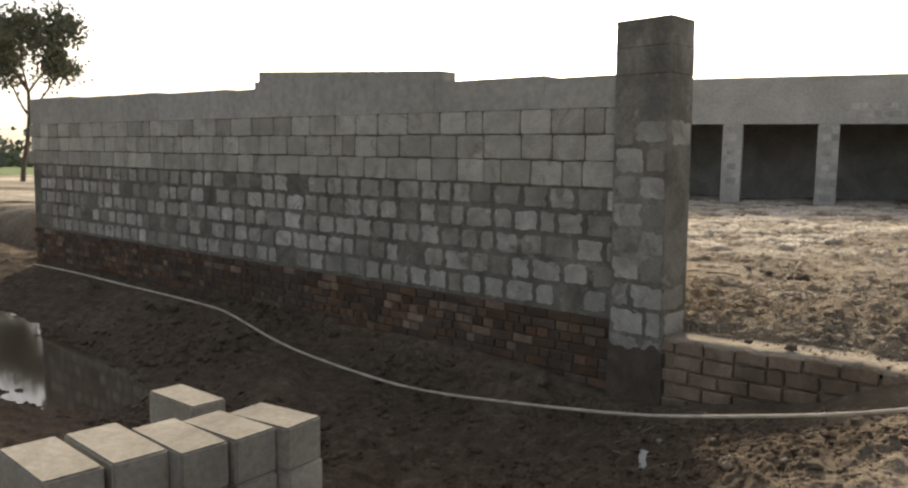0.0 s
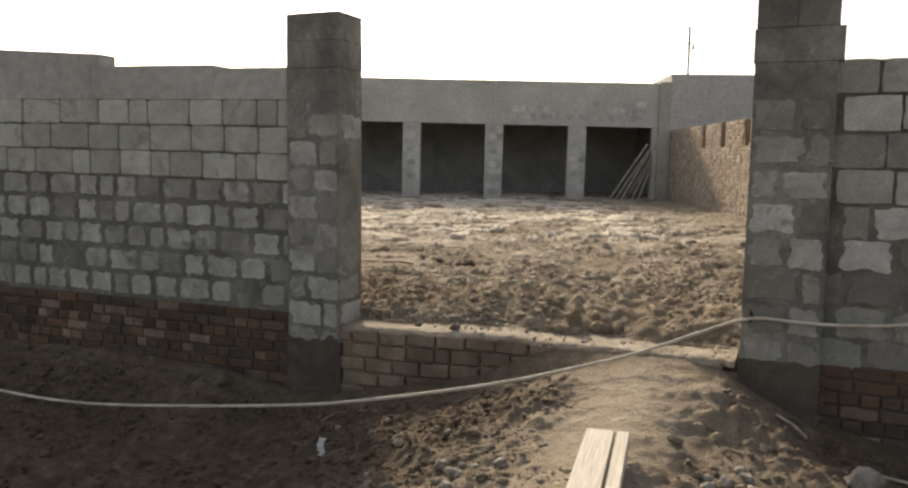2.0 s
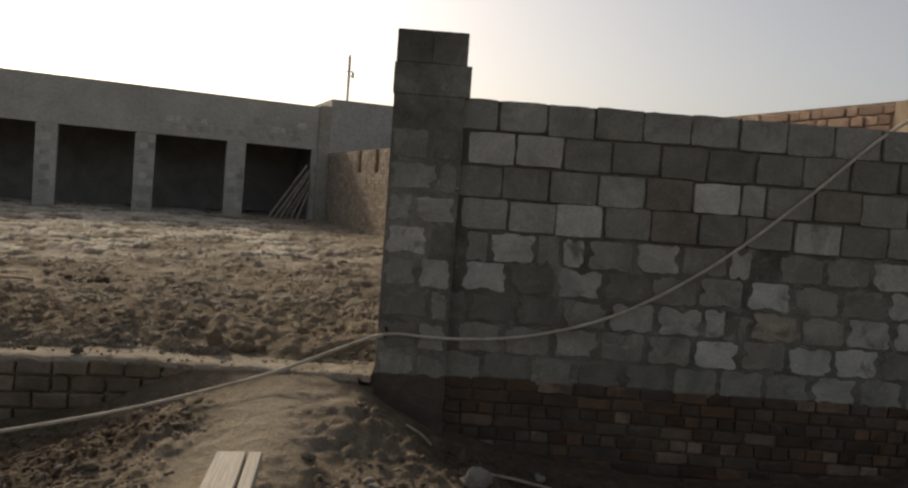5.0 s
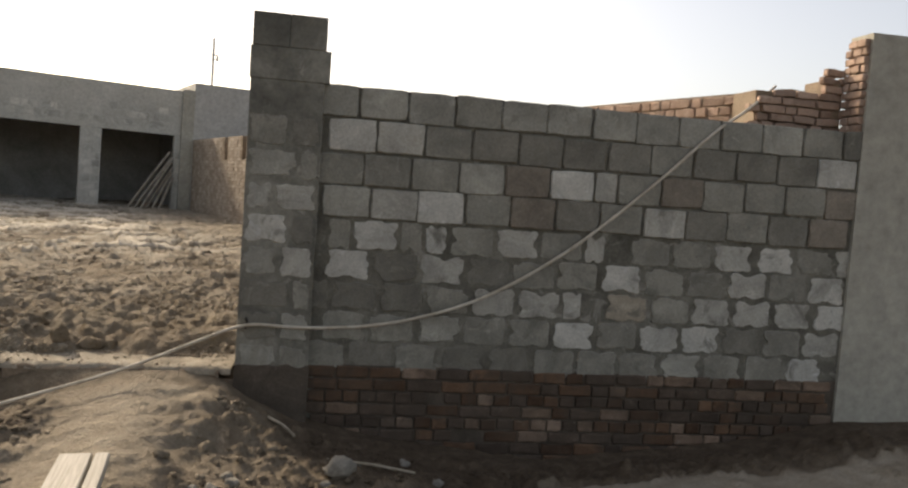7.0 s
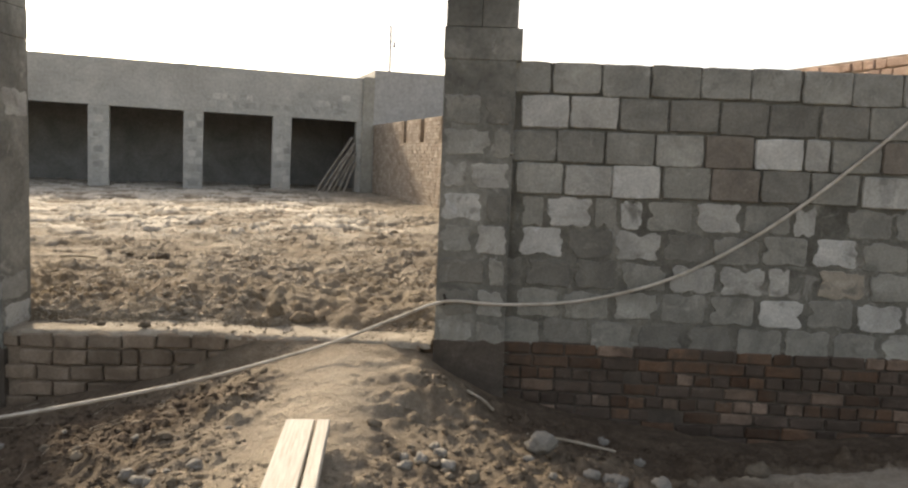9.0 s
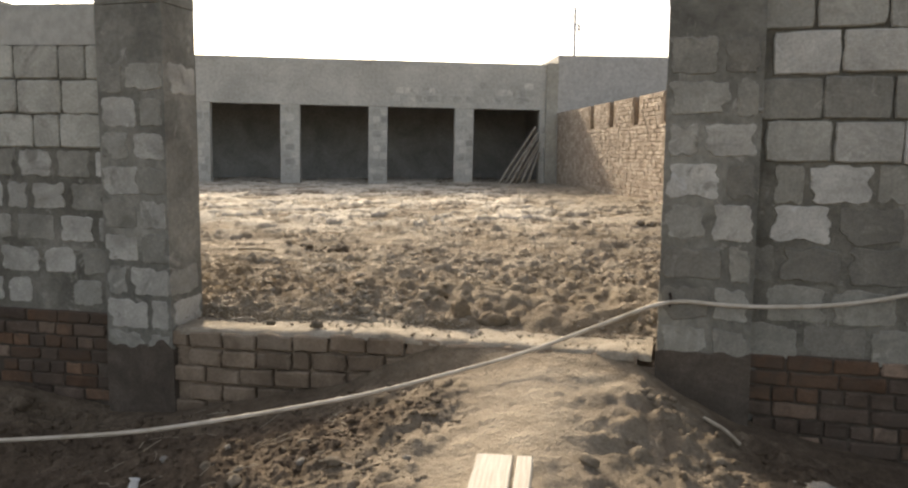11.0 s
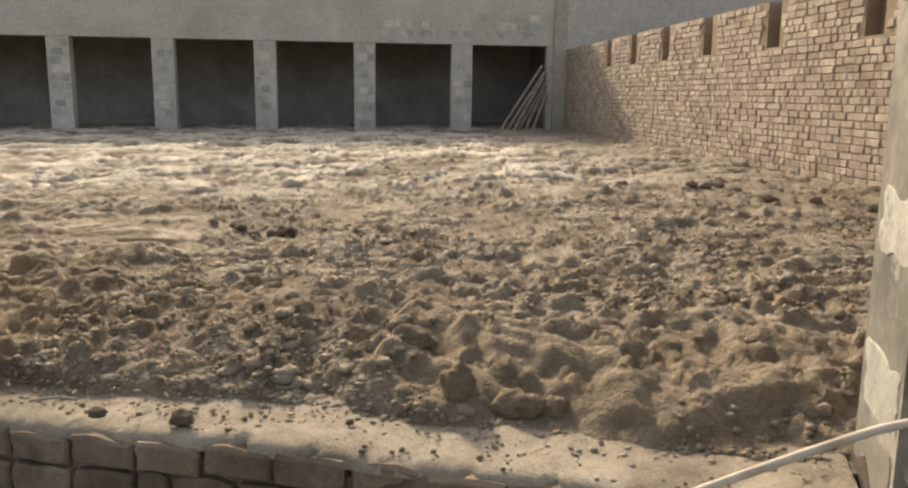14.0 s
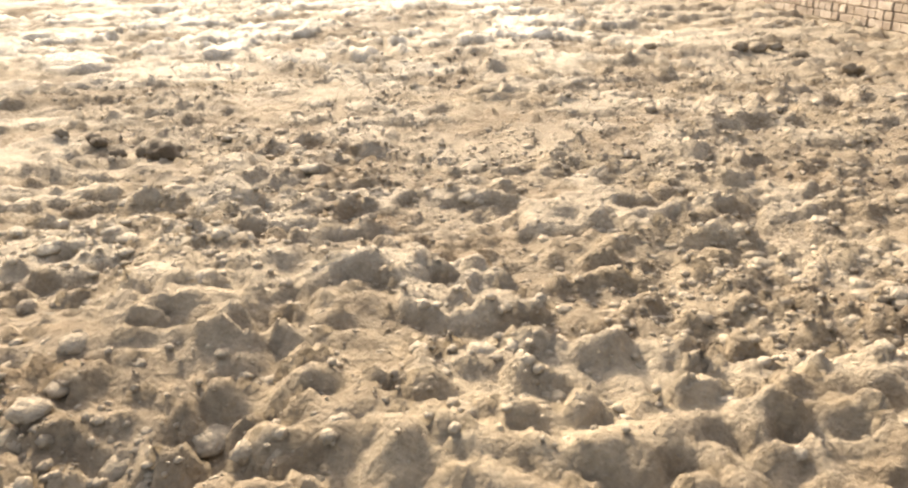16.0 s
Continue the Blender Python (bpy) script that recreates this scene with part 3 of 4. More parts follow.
def gate_pillar(name, x0, x1, y0, y1, z0, z1, label, split, stones):
    """A pier of wiped blocks; the upper part is rendered, and two bare courses finish it."""
    p = tagged(new(name, boxes(name, [(x0, x1, y0, y1, z0, z1 - 0.44)], pillar_mat)), label, "pillar", kind="structure")
    p.matrix_world = WALL
    mid = (x0 + x1) / 2
    for k, (lo, hi) in enumerate(((z1 - 0.438, z1 - 0.222), (z1 - 0.22, z1))):
        grow = (0.023 if split else 0.003) if k == 0 else 0.0
        halves = ((x0 - grow * 0.4, mid - 0.001), (mid + 0.001, x1 + grow * 1.5)) if split and k else ((x0 - grow * 0.4, x1 + grow * 1.5),)
        for a, b in halves:
            me = boxes("top_block", [(a, b, y0 - 0.004, y1 + 0.004, lo, hi)], pillar_mat)
            bm = bmesh.new()
            bm.from_mesh(me)
            bmesh.ops.bevel(bm, geom=bm.edges[:], offset=0.004, segments=1, affect="EDGES")
            bm.to_mesh(me)
            bm.free()
            child("top_block", me, p)
    for k in range(int((z1 - 0.62 - z0) / 0.222)):
        z = z0 + 0.12 + 0.222 * k
        cut = rng.uniform(0.35, 0.65) if k % 2 else rng.uniform(0.55, 0.75)
        for a, b in ((x0, x0 + (x1 - x0) * cut), (x0 + (x1 - x0) * cut, x1)):
            if rng.random() < 0.07:
                continue
            ob = child("block", rng.choice(stones), p)
            ob.location = ((a + b) / 2, y0, z)
            ob.scale = ((b - a - 0.05) / 0.285, 1, rng.uniform(0.85, 1))
        for side, x in ((-1, x0), (1, x1)):
            if rng.random() < 0.35:
                continue
            ob = child("block", rng.choice(stones), p)
            ob.location = (x, (y0 + y1) / 2 + rng.uniform(-0.04, 0.04), z)
            ob.rotation_euler = (0, 0, radians(90 * side))
            ob.scale = ((y1 - y0) * rng.uniform(0.7, 0.85) / 0.285, 0.6, rng.uniform(0.85, 1))
    return p


def gate_base(x0, x1, y0, y1, z0, z1, owner):
    """The muddy, ragged-topped footing of a gate pillar."""
    n = 14
    ring = [(x0 + (x1 - x0) * i / n, y0) for i in range(n)] + [(x1, y0 + (y1 - y0) * i / n) for i in range(n)]
    ring += [(x1 - (x1 - x0) * i / n, y1) for i in range(n)] + [(x0, y1 - (y1 - y0) * i / n) for i in range(n)]
    k = len(ring)
    tops = [z1 + 0.07 * noise.noise(Vector((x * 9, y * 9, z1))) for x, y in ring]
    verts = [(x, y, z0) for x, y in ring] + [(x, y, t) for (x, y), t in zip(ring, tops)]
    cx, cy = (x0 + x1) / 2, (y0 + y1) / 2
    verts += [(cx + (x - cx) * 0.97, cy + (y - cy) * 0.97, t + 0.004) for (x, y), t in zip(ring, tops)]
    faces = [(j * k + i, j * k + (i + 1) % k, (j + 1) * k + (i + 1) % k, (j + 1) * k + i) for j in (0, 1) for i in range(k)]
    child("footing", mesh("footing", verts, faces, footing_mat), bpy.data.objects[owner], label="damp muddy footing")


gate_pillar("gate_pillar_right", -0.532, -0.045, -0.1, 0.32, -0.6, 2.29, "tall grey cement gate pillar with patchy blocks beside the sill", True, STONES)
gate_pillar("gate_pillar_left", -4.14, -3.64, -0.12, 0.24, -1.1, 2.365, "tall grey cement gate pillar with patchy blocks at the long wall", False, WIPED["p"] + WIPED["l"] + WIPED["p"] + WIPED["m"])
gate_base(-0.54, -0.037, -0.107, 0.327, -0.62, -0.09, "gate_pillar_right")
gate_base(-4.15, -3.63, -0.127, 0.247, -1.12, -0.3, "gate_pillar_left")


def gate_sill():
    """A brick kerb across the gateway; its dusty screed is worn uneven, with a ragged front edge."""
    s = tagged(new("gate_sill", boxes("gate_sill", [(-3.66, -0.54, -0.075, 0.3, -1.0, -0.2)], mud_mortar_mat)), "low brick sill across the gateway with a dusty screed top", "sill", kind="structure")
    s.matrix_world = WALL
    xs = np.arange(-3.66, -0.535, 0.025)
    vs = np.array([0.0, 0.02, 0.1, 0.25, 0.4, 0.55, 0.7, 0.85, 1.0])
    gx, gv = np.meshgrid(xs, vs)
    edge = -0.1 + 0.022 * value_noise(xs * 9, xs * 0, 51) + 0.03 * np.minimum(value_noise(xs * 3.9, xs * 0, 52), 0.1)
    joint = np.abs((xs + 3.66) % 0.252 - 0.0) < 0.016
    edge = np.where(joint, edge + 0.035, edge)
    gy = edge[None, :] + gv * (0.36 - edge[None, :])
    gz = -0.118 + 0.02 * value_noise(gx * 5, gy * 7, 53) + 0.012 * value_noise(gx * 17, gy * 17, 54) - 0.02 * np.maximum(0, 1 - gv / 0.08)
    gz[0] = -0.16
    gz -= 0.05 * np.clip(-2.4 - gx, 0, 1)
    n, m = len(xs), len(vs)
    faces = [(j * n + i, j * n + i + 1, (j + 1) * n + i + 1, (j + 1) * n + i) for j in range(m - 1) for i in range(n - 1)]
    child("screed", mesh("screed", np.stack([gx.ravel(), gy.ravel(), gz.ravel()], 1), faces, sill_mat, True), s, label="pale dusty worn screed")
    rows = [slab("brick", 0.236, 0.108, 0.02, 0.008, 0.011, sill_brick_mat, 3) for _ in range(7)]
    for k in range(5):
        x = -3.66 + (0.126 if k % 2 else 0)
        while x < -0.7:
            n = 0.252 if rng.random() < 0.8 else 0.13
            ob = child("brick", rng.choice(rows), s)
            ob.location = (x + n / 2, -0.085 + rng.uniform(-0.014, 0.006), -0.19 - 0.118 * k - 0.05 * min(max(-2.4 - x, 0), 1))
            ob.scale = ((n - 0.016) / 0.236, 1, 1)
            ob.rotation_euler = (0, radians(rng.uniform(-1.5, 1.5)), 0)
            x += n


gate_sill()

# ---- yard: far shops, brick wall ----
FACE = 20.5
TILT = pose(0, 0, 0.03, 0, 0.65, 0)


def shops():
    doors = [(2.91 - 2.65 * i - 2.075, 2.91 - 2.65 * i) for i in range(9)]
    lo = doors[-1][0] - 1.0
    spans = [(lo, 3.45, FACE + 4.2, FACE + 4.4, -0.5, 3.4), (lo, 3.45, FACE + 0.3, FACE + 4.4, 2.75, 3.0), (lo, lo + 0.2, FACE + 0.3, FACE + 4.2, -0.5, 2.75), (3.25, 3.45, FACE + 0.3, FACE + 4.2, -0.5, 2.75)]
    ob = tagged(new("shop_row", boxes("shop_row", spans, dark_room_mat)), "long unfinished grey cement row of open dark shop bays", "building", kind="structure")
    ob.matrix_world = TILT
    child("parapet", boxes("parapet", [(lo, 3.45, FACE, FACE + 0.3, 2.44, 3.68)], facade_mat), ob, label="rough grey cement parapet")
    child("lintel_beam", boxes("lintel_beam", [(lo, 3.45, FACE - 0.012, FACE + 0.3, 2.29, 2.438)], facade_mat), ob)
    edges = [lo] + [e for d in doors[::-1] for e in d] + [3.45]
    for a, b in zip(edges[0::2], edges[1::2]):
        pier = child("pier", boxes("pier", [(a, b, FACE + 0.004, FACE + 0.3, -0.5, 2.288)], facade_mat), ob)
        for k in range(10):
            x = a + (0.02 if k % 2 else 0.12)
            while x < b - 0.12:
                w = min(rng.uniform(0.24, 0.34), b - x)
                if rng.random() > 0.12:
                    st = child("block", rng.choice(PIERS), pier)
                    st.location = (x + w / 2, FACE + 0.004, 0.12 + 0.222 * k)
                    st.scale = ((w - 0.04) / 0.285, 1, 1)
                x += w
    child("corner_column", boxes("corner_column", [(3.08, 3.44, FACE - 0.12, FACE - 0.002, -0.3, 3.72)], plaster_mat), ob, label="rough dark corner column")
    for _ in range(46):
        st = child("block", rng.choice(PIERS), ob)
        x = rng.uniform(-1.6, 2.9)
        st.location = (x, FACE, 2.56 + 0.222 * rng.randrange(0, 3 if x > 1 else 2))
        st.scale = (rng.uniform(0.6, 1.0), 1, 1)


shops()
annex = tagged(new("side_building", boxes("side_building", [(3.46, 16, FACE - 0.1, FACE + 5, -0.5, 3.96)], annex_mat)), "pale blue-grey plastered building beside the shops", "building", kind="structure")


def brick_wall():
    """The yard's side wall, seen on its face towards -x; pockets for beams are left near its top."""
    pockets = [16.4, 14.65, 12.8, 10.95, 8.8, 6.6, 4.4, 2.2]
    y0, y1, face, top = -1.02, 20.4, 3.5, 2.2
    spans = [(face, face + 0.26, y0, y1, -0.4, 1.6)]
    ends = sorted([y0, y1] + [p + d for p in pockets for d in (-0.17, 0.17)])
    spans += [(face, face + 0.26, a, b, 1.6, top) for a, b in zip(ends[0::2], ends[1::2])]
    spans.append((face + 0.16, face + 0.26, y0, y1, 1.6, top - 0.02))
    spans = [(a - 0.016, b, c, d, e, f) for a, b, c, d, e, f in spans[:-1]] + spans[-1:]
    w = tagged(new("wall_brick", boxes("wall_brick", spans, mud_mortar_mat)), "dusty sunlit brick side wall with beam pockets along its top", "wall", kind="structure")
    verts, faces, near_verts, near_faces = [], [], [], []
    count = 0
    for k in range(25):
        z = 0.03 + 0.088 * k
        y = y0 + rng.uniform(0, 0.12)
        while y < y1 - 0.25:
            n = rng.choice((0.25, 0.13, 0.13))
            c = y + n / 2
            y += n
            if z > 1.6 and any(abs(c - p) < 0.28 for p in pockets):
                continue
            me = rng.choice(PALE if c > 1.5 else WARM)
            m = pose(face, c, z, 0, 0, -90) @ pose(0, rng.uniform(-0.011, 0.007), 0, 0, rng.uniform(-1.8, 1.8), 0) @ Matrix.Diagonal(((n - 0.012) / 0.236, 1, 1, 1))
            if 4.6 < c < 9.0 and z > 0.1 and count < 300:
                count += 1
                child("brick", me, w, m)
            else:
                fs, vs = (faces, verts) if c > 1.5 else (near_faces, near_verts)
                fs += [tuple(i + len(vs) for i in f.vertices) for f in me.polygons]
                vs += [m @ v.co for v in me.vertices]
    rest = child("brickwork", mesh("brickwork", verts, faces, pale_brick_mat), w)
    tagged(rest, kind="stuff")
    near = child("brickwork", mesh("brickwork", near_verts, near_faces, red_dusty_mat), w)
    tagged(near, kind="stuff")


brick_wall()


def brick_pier():
    """The brick wall's end behind the block wall, tied into the bare brick end of the plastered wall."""
    p = tagged(new("brick_pier", boxes("brick_pier", [(3.3, 4.045, 0.26, 0.6, -0.5, 2.16), (3.93, 4.045, 0.255, 0.602, 2.161, 2.3)], mud_mortar_mat)), "ragged brickwork tied into the end of the plastered wall", "pier", kind="structure")
    p.matrix_world = WALL
    for k in range(9):
        z = 1.82 + 0.066 * k
        x = (3.3 if z < 2.12 else 3.5 if z < 2.19 else 3.86 + 0.05 * (k % 2)) - (0.07 if k % 2 else 0)
        while x < 3.98:
            n = rng.choice((0.2, 0.2, 0.11))
            ob = child("brick", rng.choice(WARM), p)
            ob.location = (x + n / 2, 0.256 + rng.uniform(-0.02, 0.012), z)
            ob.scale = ((min(n, 4.04 - x) - 0.012) / 0.236, 1, 0.72)
            ob.rotation_euler = (0, radians(rng.uniform(-3, 3)), 0)
            x += n
    for k in range(11):
        z = 1.9 + 0.066 * k
        y = -0.01 - (0.06 if k % 2 else 0)
        while y < 0.2:
            n = rng.choice((0.2, 0.11))
            ob = child("brick", rng.choice(WARM), p)
            a, b = max(y, -0.012), min(y + n, 0.23)
            ob.location = (4.056 - rng.uniform(0.0, 0.014), (a + b) / 2, z)
            ob.scale = (max(0.2, (b - a - 0.01) / 0.236), 1, 0.72)
            ob.rotation_euler = (0, radians(rng.uniform(-2, 2)), radians(-90))
            y += n


brick_pier()
pier = tagged(new("wall_plastered", boxes("wall_plastered", [(4.06, 9.5, -0.03, 0.23, -0.8, 2.63)], plaster_mat)), "smooth grey plastered wall joining the block wall", "wall", kind="structure")
pier.matrix_world = WALL


# ---- things ----
def tube(name, points, radius, material, segments=8):
    cu = bpy.data.curves.new(name, "CURVE")
    cu.dimensions, cu.bevel_depth, cu.bevel_resolution = "3D", radius, 2
    sp = cu.splines.new("NURBS")
    sp.points.add(len(points) - 1)
    for p, q in zip(sp.points, points):
        p.co = (*q, 1)
    sp.use_endpoint_u, sp.order_u, sp.resolution_u = True, 3, 5
    cu.materials.append(material)
    return cu


hose_line = [(-13.75, -1.75, -0.42), (-12.1, -1.7, -0.38), (-10.9, -1.6, -0.41), (-8.44, -1.5, -0.4), (-8.1, -1.45, -0.46), (-7.2, -1.4, -0.65), (-6.2, -1.35, -0.71), (-5.3, -1.3, -0.73),
             (-4.15, -1.25, -0.6), (-3.25, -1.2, -0.48), (-2.91, -1.12, -0.43), (-2.4, -0.93, -0.35), (-1.97, -0.68, -0.29), (-1.58, -0.46, -0.2), (-1.34, -0.34, -0.14), (-1.13, -0.27, -0.07), (-0.77, -0.17, 0.08), (-0.48, -0.125, 0.205),
             (-0.23, -0.122, 0.19), (-0.04, -0.122, 0.188), (0.1, -0.085, 0.19), (0.33, -0.05, 0.2), (0.65, -0.05, 0.26), (1.06, -0.05, 0.39), (1.44, -0.05, 0.59), (1.89, -0.05, 0.9), (2.46, -0.05, 1.41), (2.69, -0.05, 1.64), (2.9, -0.03, 1.83), (3.17, 0.1, 1.98), (3.6, 0.5, 2.24)]
hose = tagged(new("hose", tube("hose", hose_line, 0.0118, hose_mat)), "pale dusty hose strung along the wall and gateway", "hose")
hose.matrix_world = WALL


def plank_bridge():
    p = tagged(new("plank_bridge"), "two pale wooden planks laid side by side as a footbridge", "plank")
    p.matrix_world = WALL @ pose(-1.1, -1.5, -0.255, -1.2, 0, 8.0)
    for x0, x1 in ((-0.115, 0.035), (0.05, 0.115)):
        me = boxes("plank", [(x0, x1, -2.4, 0.0, -0.03, 0.025)], wood_mat)
        bm = bmesh.new()
        bm.from_mesh(me)
        bmesh.ops.bevel(bm, geom=bm.edges[:], offset=0.005, segments=1, affect="EDGES")
        bm.to_mesh(me)
        bm.free()
        child("plank", me, p)


plank_bridge()


def block_pile():
    def one(m):
        me = boxes("cement_block", [(-0.205, 0.205, -0.097, 0.097, 0, 0.165)], new_block_mat)
        bm = bmesh.new()
        bm.from_mesh(me)
        bmesh.ops.bevel(bm, geom=bm.edges[:], offset=0.008, segments=2, affect="EDGES")
        bm.to_mesh(me)
        bm.free()
        ob = tagged(new("cement_block", me), "new pale cement block in a stack beside the ditch", "block", "blocks stacked beside the ditch")
        ob.matrix_world = m
        return ob
    first = None
    spots = [(-3.09, -4.89, 2, 0.085, 1), (-3.09, -4.675, 2, 0.085, 1), (-3.005, -4.485, 3, 0.085, 0.92), (-2.985, -4.3, 8, 0.085, 0.82), (-2.963, -4.115, 13, 0.085, 0.79), (-3.96, -3.99, 5, -0.08, 0.97)]
    for u, v, r, z, long in spots:
        for level in range(4):
            m = WALL @ pose(u + rng.uniform(-0.015, 0.015) * level, v, z - 0.166 * level, 0, 0, r) @ Matrix.Diagonal((long, 0.94 if long < 1 else 1, 1, 1))
            if first:
                copy_thing(first, m)
            else:
                first = one(m)


block_pile()
wx = [(-15.5, -1.9), (-9, -1.9), (-7.2, -2.2), (-6.8, -2.9), (-7.2, -3.8), (-9, -4.2), (-15.5, -4.6)]
pond = tagged(new("water", mesh("water", [(x, y, -1.0) for x, y in wx], [tuple(range(len(wx)))[::-1]], water_mat)), "still dark muddy water in the ditch", "water", kind="structure")
pond.matrix_world = WALL


# ---- loose earth and small things ----
def ball(level):
    bm = bmesh.new()
    bmesh.ops.create_icosphere(bm, subdivisions=level, radius=1.0)
    v = np.array([p.co[:] for p in bm.verts])
    f = np.array([[p.index for p in q.verts] for q in bm.faces])
    bm.free()
    return v, f


def scatter(name, u, v, size, level, material, label, sunk=0.3, floor=None):
    """Many crumbs of earth, of the given sizes, lying on the ground at places in the gate wall's frame."""
    r = np.random.RandomState(len(u))
    base, faces = ball(level)
    n, k = len(u), len(base)
    c, s = math.cos(radians(21)), math.sin(radians(21))
    x, y = u * c + v * s, -u * s + v * c
    z, moist, crust_sunlit = terrain(x, y)
    if floor is not None:
        z = z * 0 + floor
    shape = base[None] * (1 + r.uniform(-0.28, 0.28, (n, k, 1))) * r.uniform(0.65, 1.25, (n, 1, 3))
    shape[:, :, 2] *= 0.6
    a = r.uniform(0, 6.28, n)
    ca, sa = np.cos(a)[:, None], np.sin(a)[:, None]
    rx, ry = shape[:, :, 0] * ca - shape[:, :, 1] * sa, shape[:, :, 0] * sa + shape[:, :, 1] * ca
    co = np.stack([x[:, None] + rx * size[:, None], y[:, None] + ry * size[:, None], z[:, None] + (shape[:, :, 2] + 0.5 - sunk) * size[:, None]], 2).reshape(-1, 3)
    tri = (faces[None] + (np.arange(n) * k)[:, None, None]).reshape(-1, 3)
    me = bpy.data.meshes.new(name)
    me.vertices.add(len(co))
    me.vertices.foreach_set("co", co.astype(np.float32).ravel())
    me.loops.add(tri.size)
    me.loops.foreach_set("vertex_index", tri.ravel().astype(np.int32))
    me.polygons.add(len(tri))
    me.polygons.foreach_set("loop_start", np.arange(0, tri.size, 3, dtype=np.int32))
    me.update(calc_edges=True)
    for key, data in (("moist", moist), ("crust_sunlit", np.clip(crust_sunlit * 0.9 + 0.25 * (v > 0), 0, 1))):
        me.attributes.new(key, "FLOAT", "POINT").data.foreach_set("value", np.repeat(data, k).astype(np.float32))
    me.materials.append(material)
    return tagged(new(name, me), label, "earth", kind="stuff")


def spread(n, seed, u0, u1, v0, v1, power, small, large):
    r = np.random.RandomState(seed)
    v = v0 + (v1 - v0) * r.uniform(0, 1, n) ** power
    reach = np.clip((v - v0) * 0.45, 0, 4)
    u = r.uniform(u0, u1, n) - reach * r.uniform(0, 1, n)
    keep = value_noise(u * 1.6, v * 1.6, 31) + 0.35 * r.uniform(-1, 1, n) > -0.05
    size = small * (large / small) ** (r.uniform(0, 1, n) ** 2.6)
    return u[keep], v[keep], size[keep]


scatter("lumps", *spread(1500, 9, -3.6, 1.5, 0.26, 2.2, 1.5, 0.016, 0.045), 2, soil_mat, "half-buried lumps of broken earth behind the sill", 0.9)
scatter("clods", *spread(6500, 3, -3.6, 1.8, 0.26, 8.0, 1.7, 0.01, 0.04), 2, soil_mat, "dry broken clods of brown earth in the yard", 0.72)
scatter("crumbs", *spread(40000, 4, -3.6, 1.6, 0.22, 5.5, 2.3, 0.004, 0.019), 1, soil_mat, "small crumbs of dry brown earth in the yard", 0.4)
sr = np.random.RandomState(77)
scatter("grit", sr.uniform(-3.6, -0.6, 900), 0.24 - 0.3 * sr.uniform(0, 1, 900) ** 1.6, 0.003 + 0.011 * sr.uniform(0, 1, 900) ** 4, 1, soil_mat, "grit and crumbs of earth lying on the sill", 0.5, -0.117)
def off_path(u, v, size):
    keep = (np.abs(u + 1.12) > 0.42 + 0.12 * np.sin(v * 9)) | (v < -1.75)
    return u[keep], v[keep], size[keep]


scatter("rubble", *off_path(*spread(16000, 5, -3.6, 1.5, -2.9, -0.3, 1.0, 0.004, 0.03)), 1, soil_mat, "crumbled earth and rubble on the slope before the gate", 0.4)


scatter("ditch_clods", *spread(7000, 6, -11.0, -3.2, -3.6, -0.35, 1.0, 0.012, 0.06), 2, soil_mat, "damp clods of dug earth along the ditch", 0.6)


def rock(name, u, v, size, stretch, material, label, seed, category="stone", lift=0.0, turn=0):
    r = random.Random(seed)
    bm = bmesh.new()
    bmesh.ops.create_icosphere(bm, subdivisions=3, radius=1.0)
    for p in bm.verts:
        d = p.co.normalized()
        k = 1 + 0.45 * noise.noise(d * 1.4 + Vector((seed, 0, 0))) + 0.26 * noise.noise(d * 3.6 + Vector((0, seed, 0))) + 0.1 * noise.noise(d * 9.0)
        p.co = Vector((d.x * stretch[0], d.y * stretch[1], d.z * stretch[2])) * (k * size)
    me = bpy.data.meshes.new(name)
    bm.to_mesh(me)
    bm.free()
    me.materials.append(material)
    me.shade_smooth()
    ob = tagged(new(name, me), label, category)
    ob.matrix_world = WALL @ pose(u, v, height(u, v) + size * stretch[2] * 0.4 + lift, 0, r.uniform(-12, 12), turn)
    return ob


stone_grey = masonry("grey_stone", (0.18, 0.163, 0.134), (0.26, 0.238, 0.2), (0.35, 0.325, 0.28), (1, 1, 1), (1, 1, 1), 10.0, 0.6)
brown_clod = masonry("brown_clod", (0.13, 0.105, 0.075), (0.19, 0.155, 0.112), (0.26, 0.22, 0.165), (1, 1, 1), (1, 1, 1), 12.0, 0.8)
dark_clod = masonry("damp_clod", (0.09, 0.07, 0.05), (0.14, 0.112, 0.08), (0.2, 0.165, 0.12), (1, 1, 1), (1, 1, 1), 12.0, 0.8)
rock("boulder", -1.78, 0.33, 0.08, (0.8, 0.7, 1.0), soil_mat, "wedge-shaped clod of earth beside the sill", 3, "clod", 0.0, 20)
rock("clod", -1.58, 0.34, 0.065, (1.3, 0.9, 0.8), soil_mat, "rounded clod of earth beside the sill", 4, "clod")
rock("clod", -1.45, 0.36, 0.045, (1.0, 0.9, 0.9), soil_mat, "rounded clod of earth beside the sill", 5, "clod")
rock("clod", -2.06, 0.66, 0.06, (1.4, 0.8, 0.7), soil_mat, "rounded clod of earth beside the sill", 6, "clod")
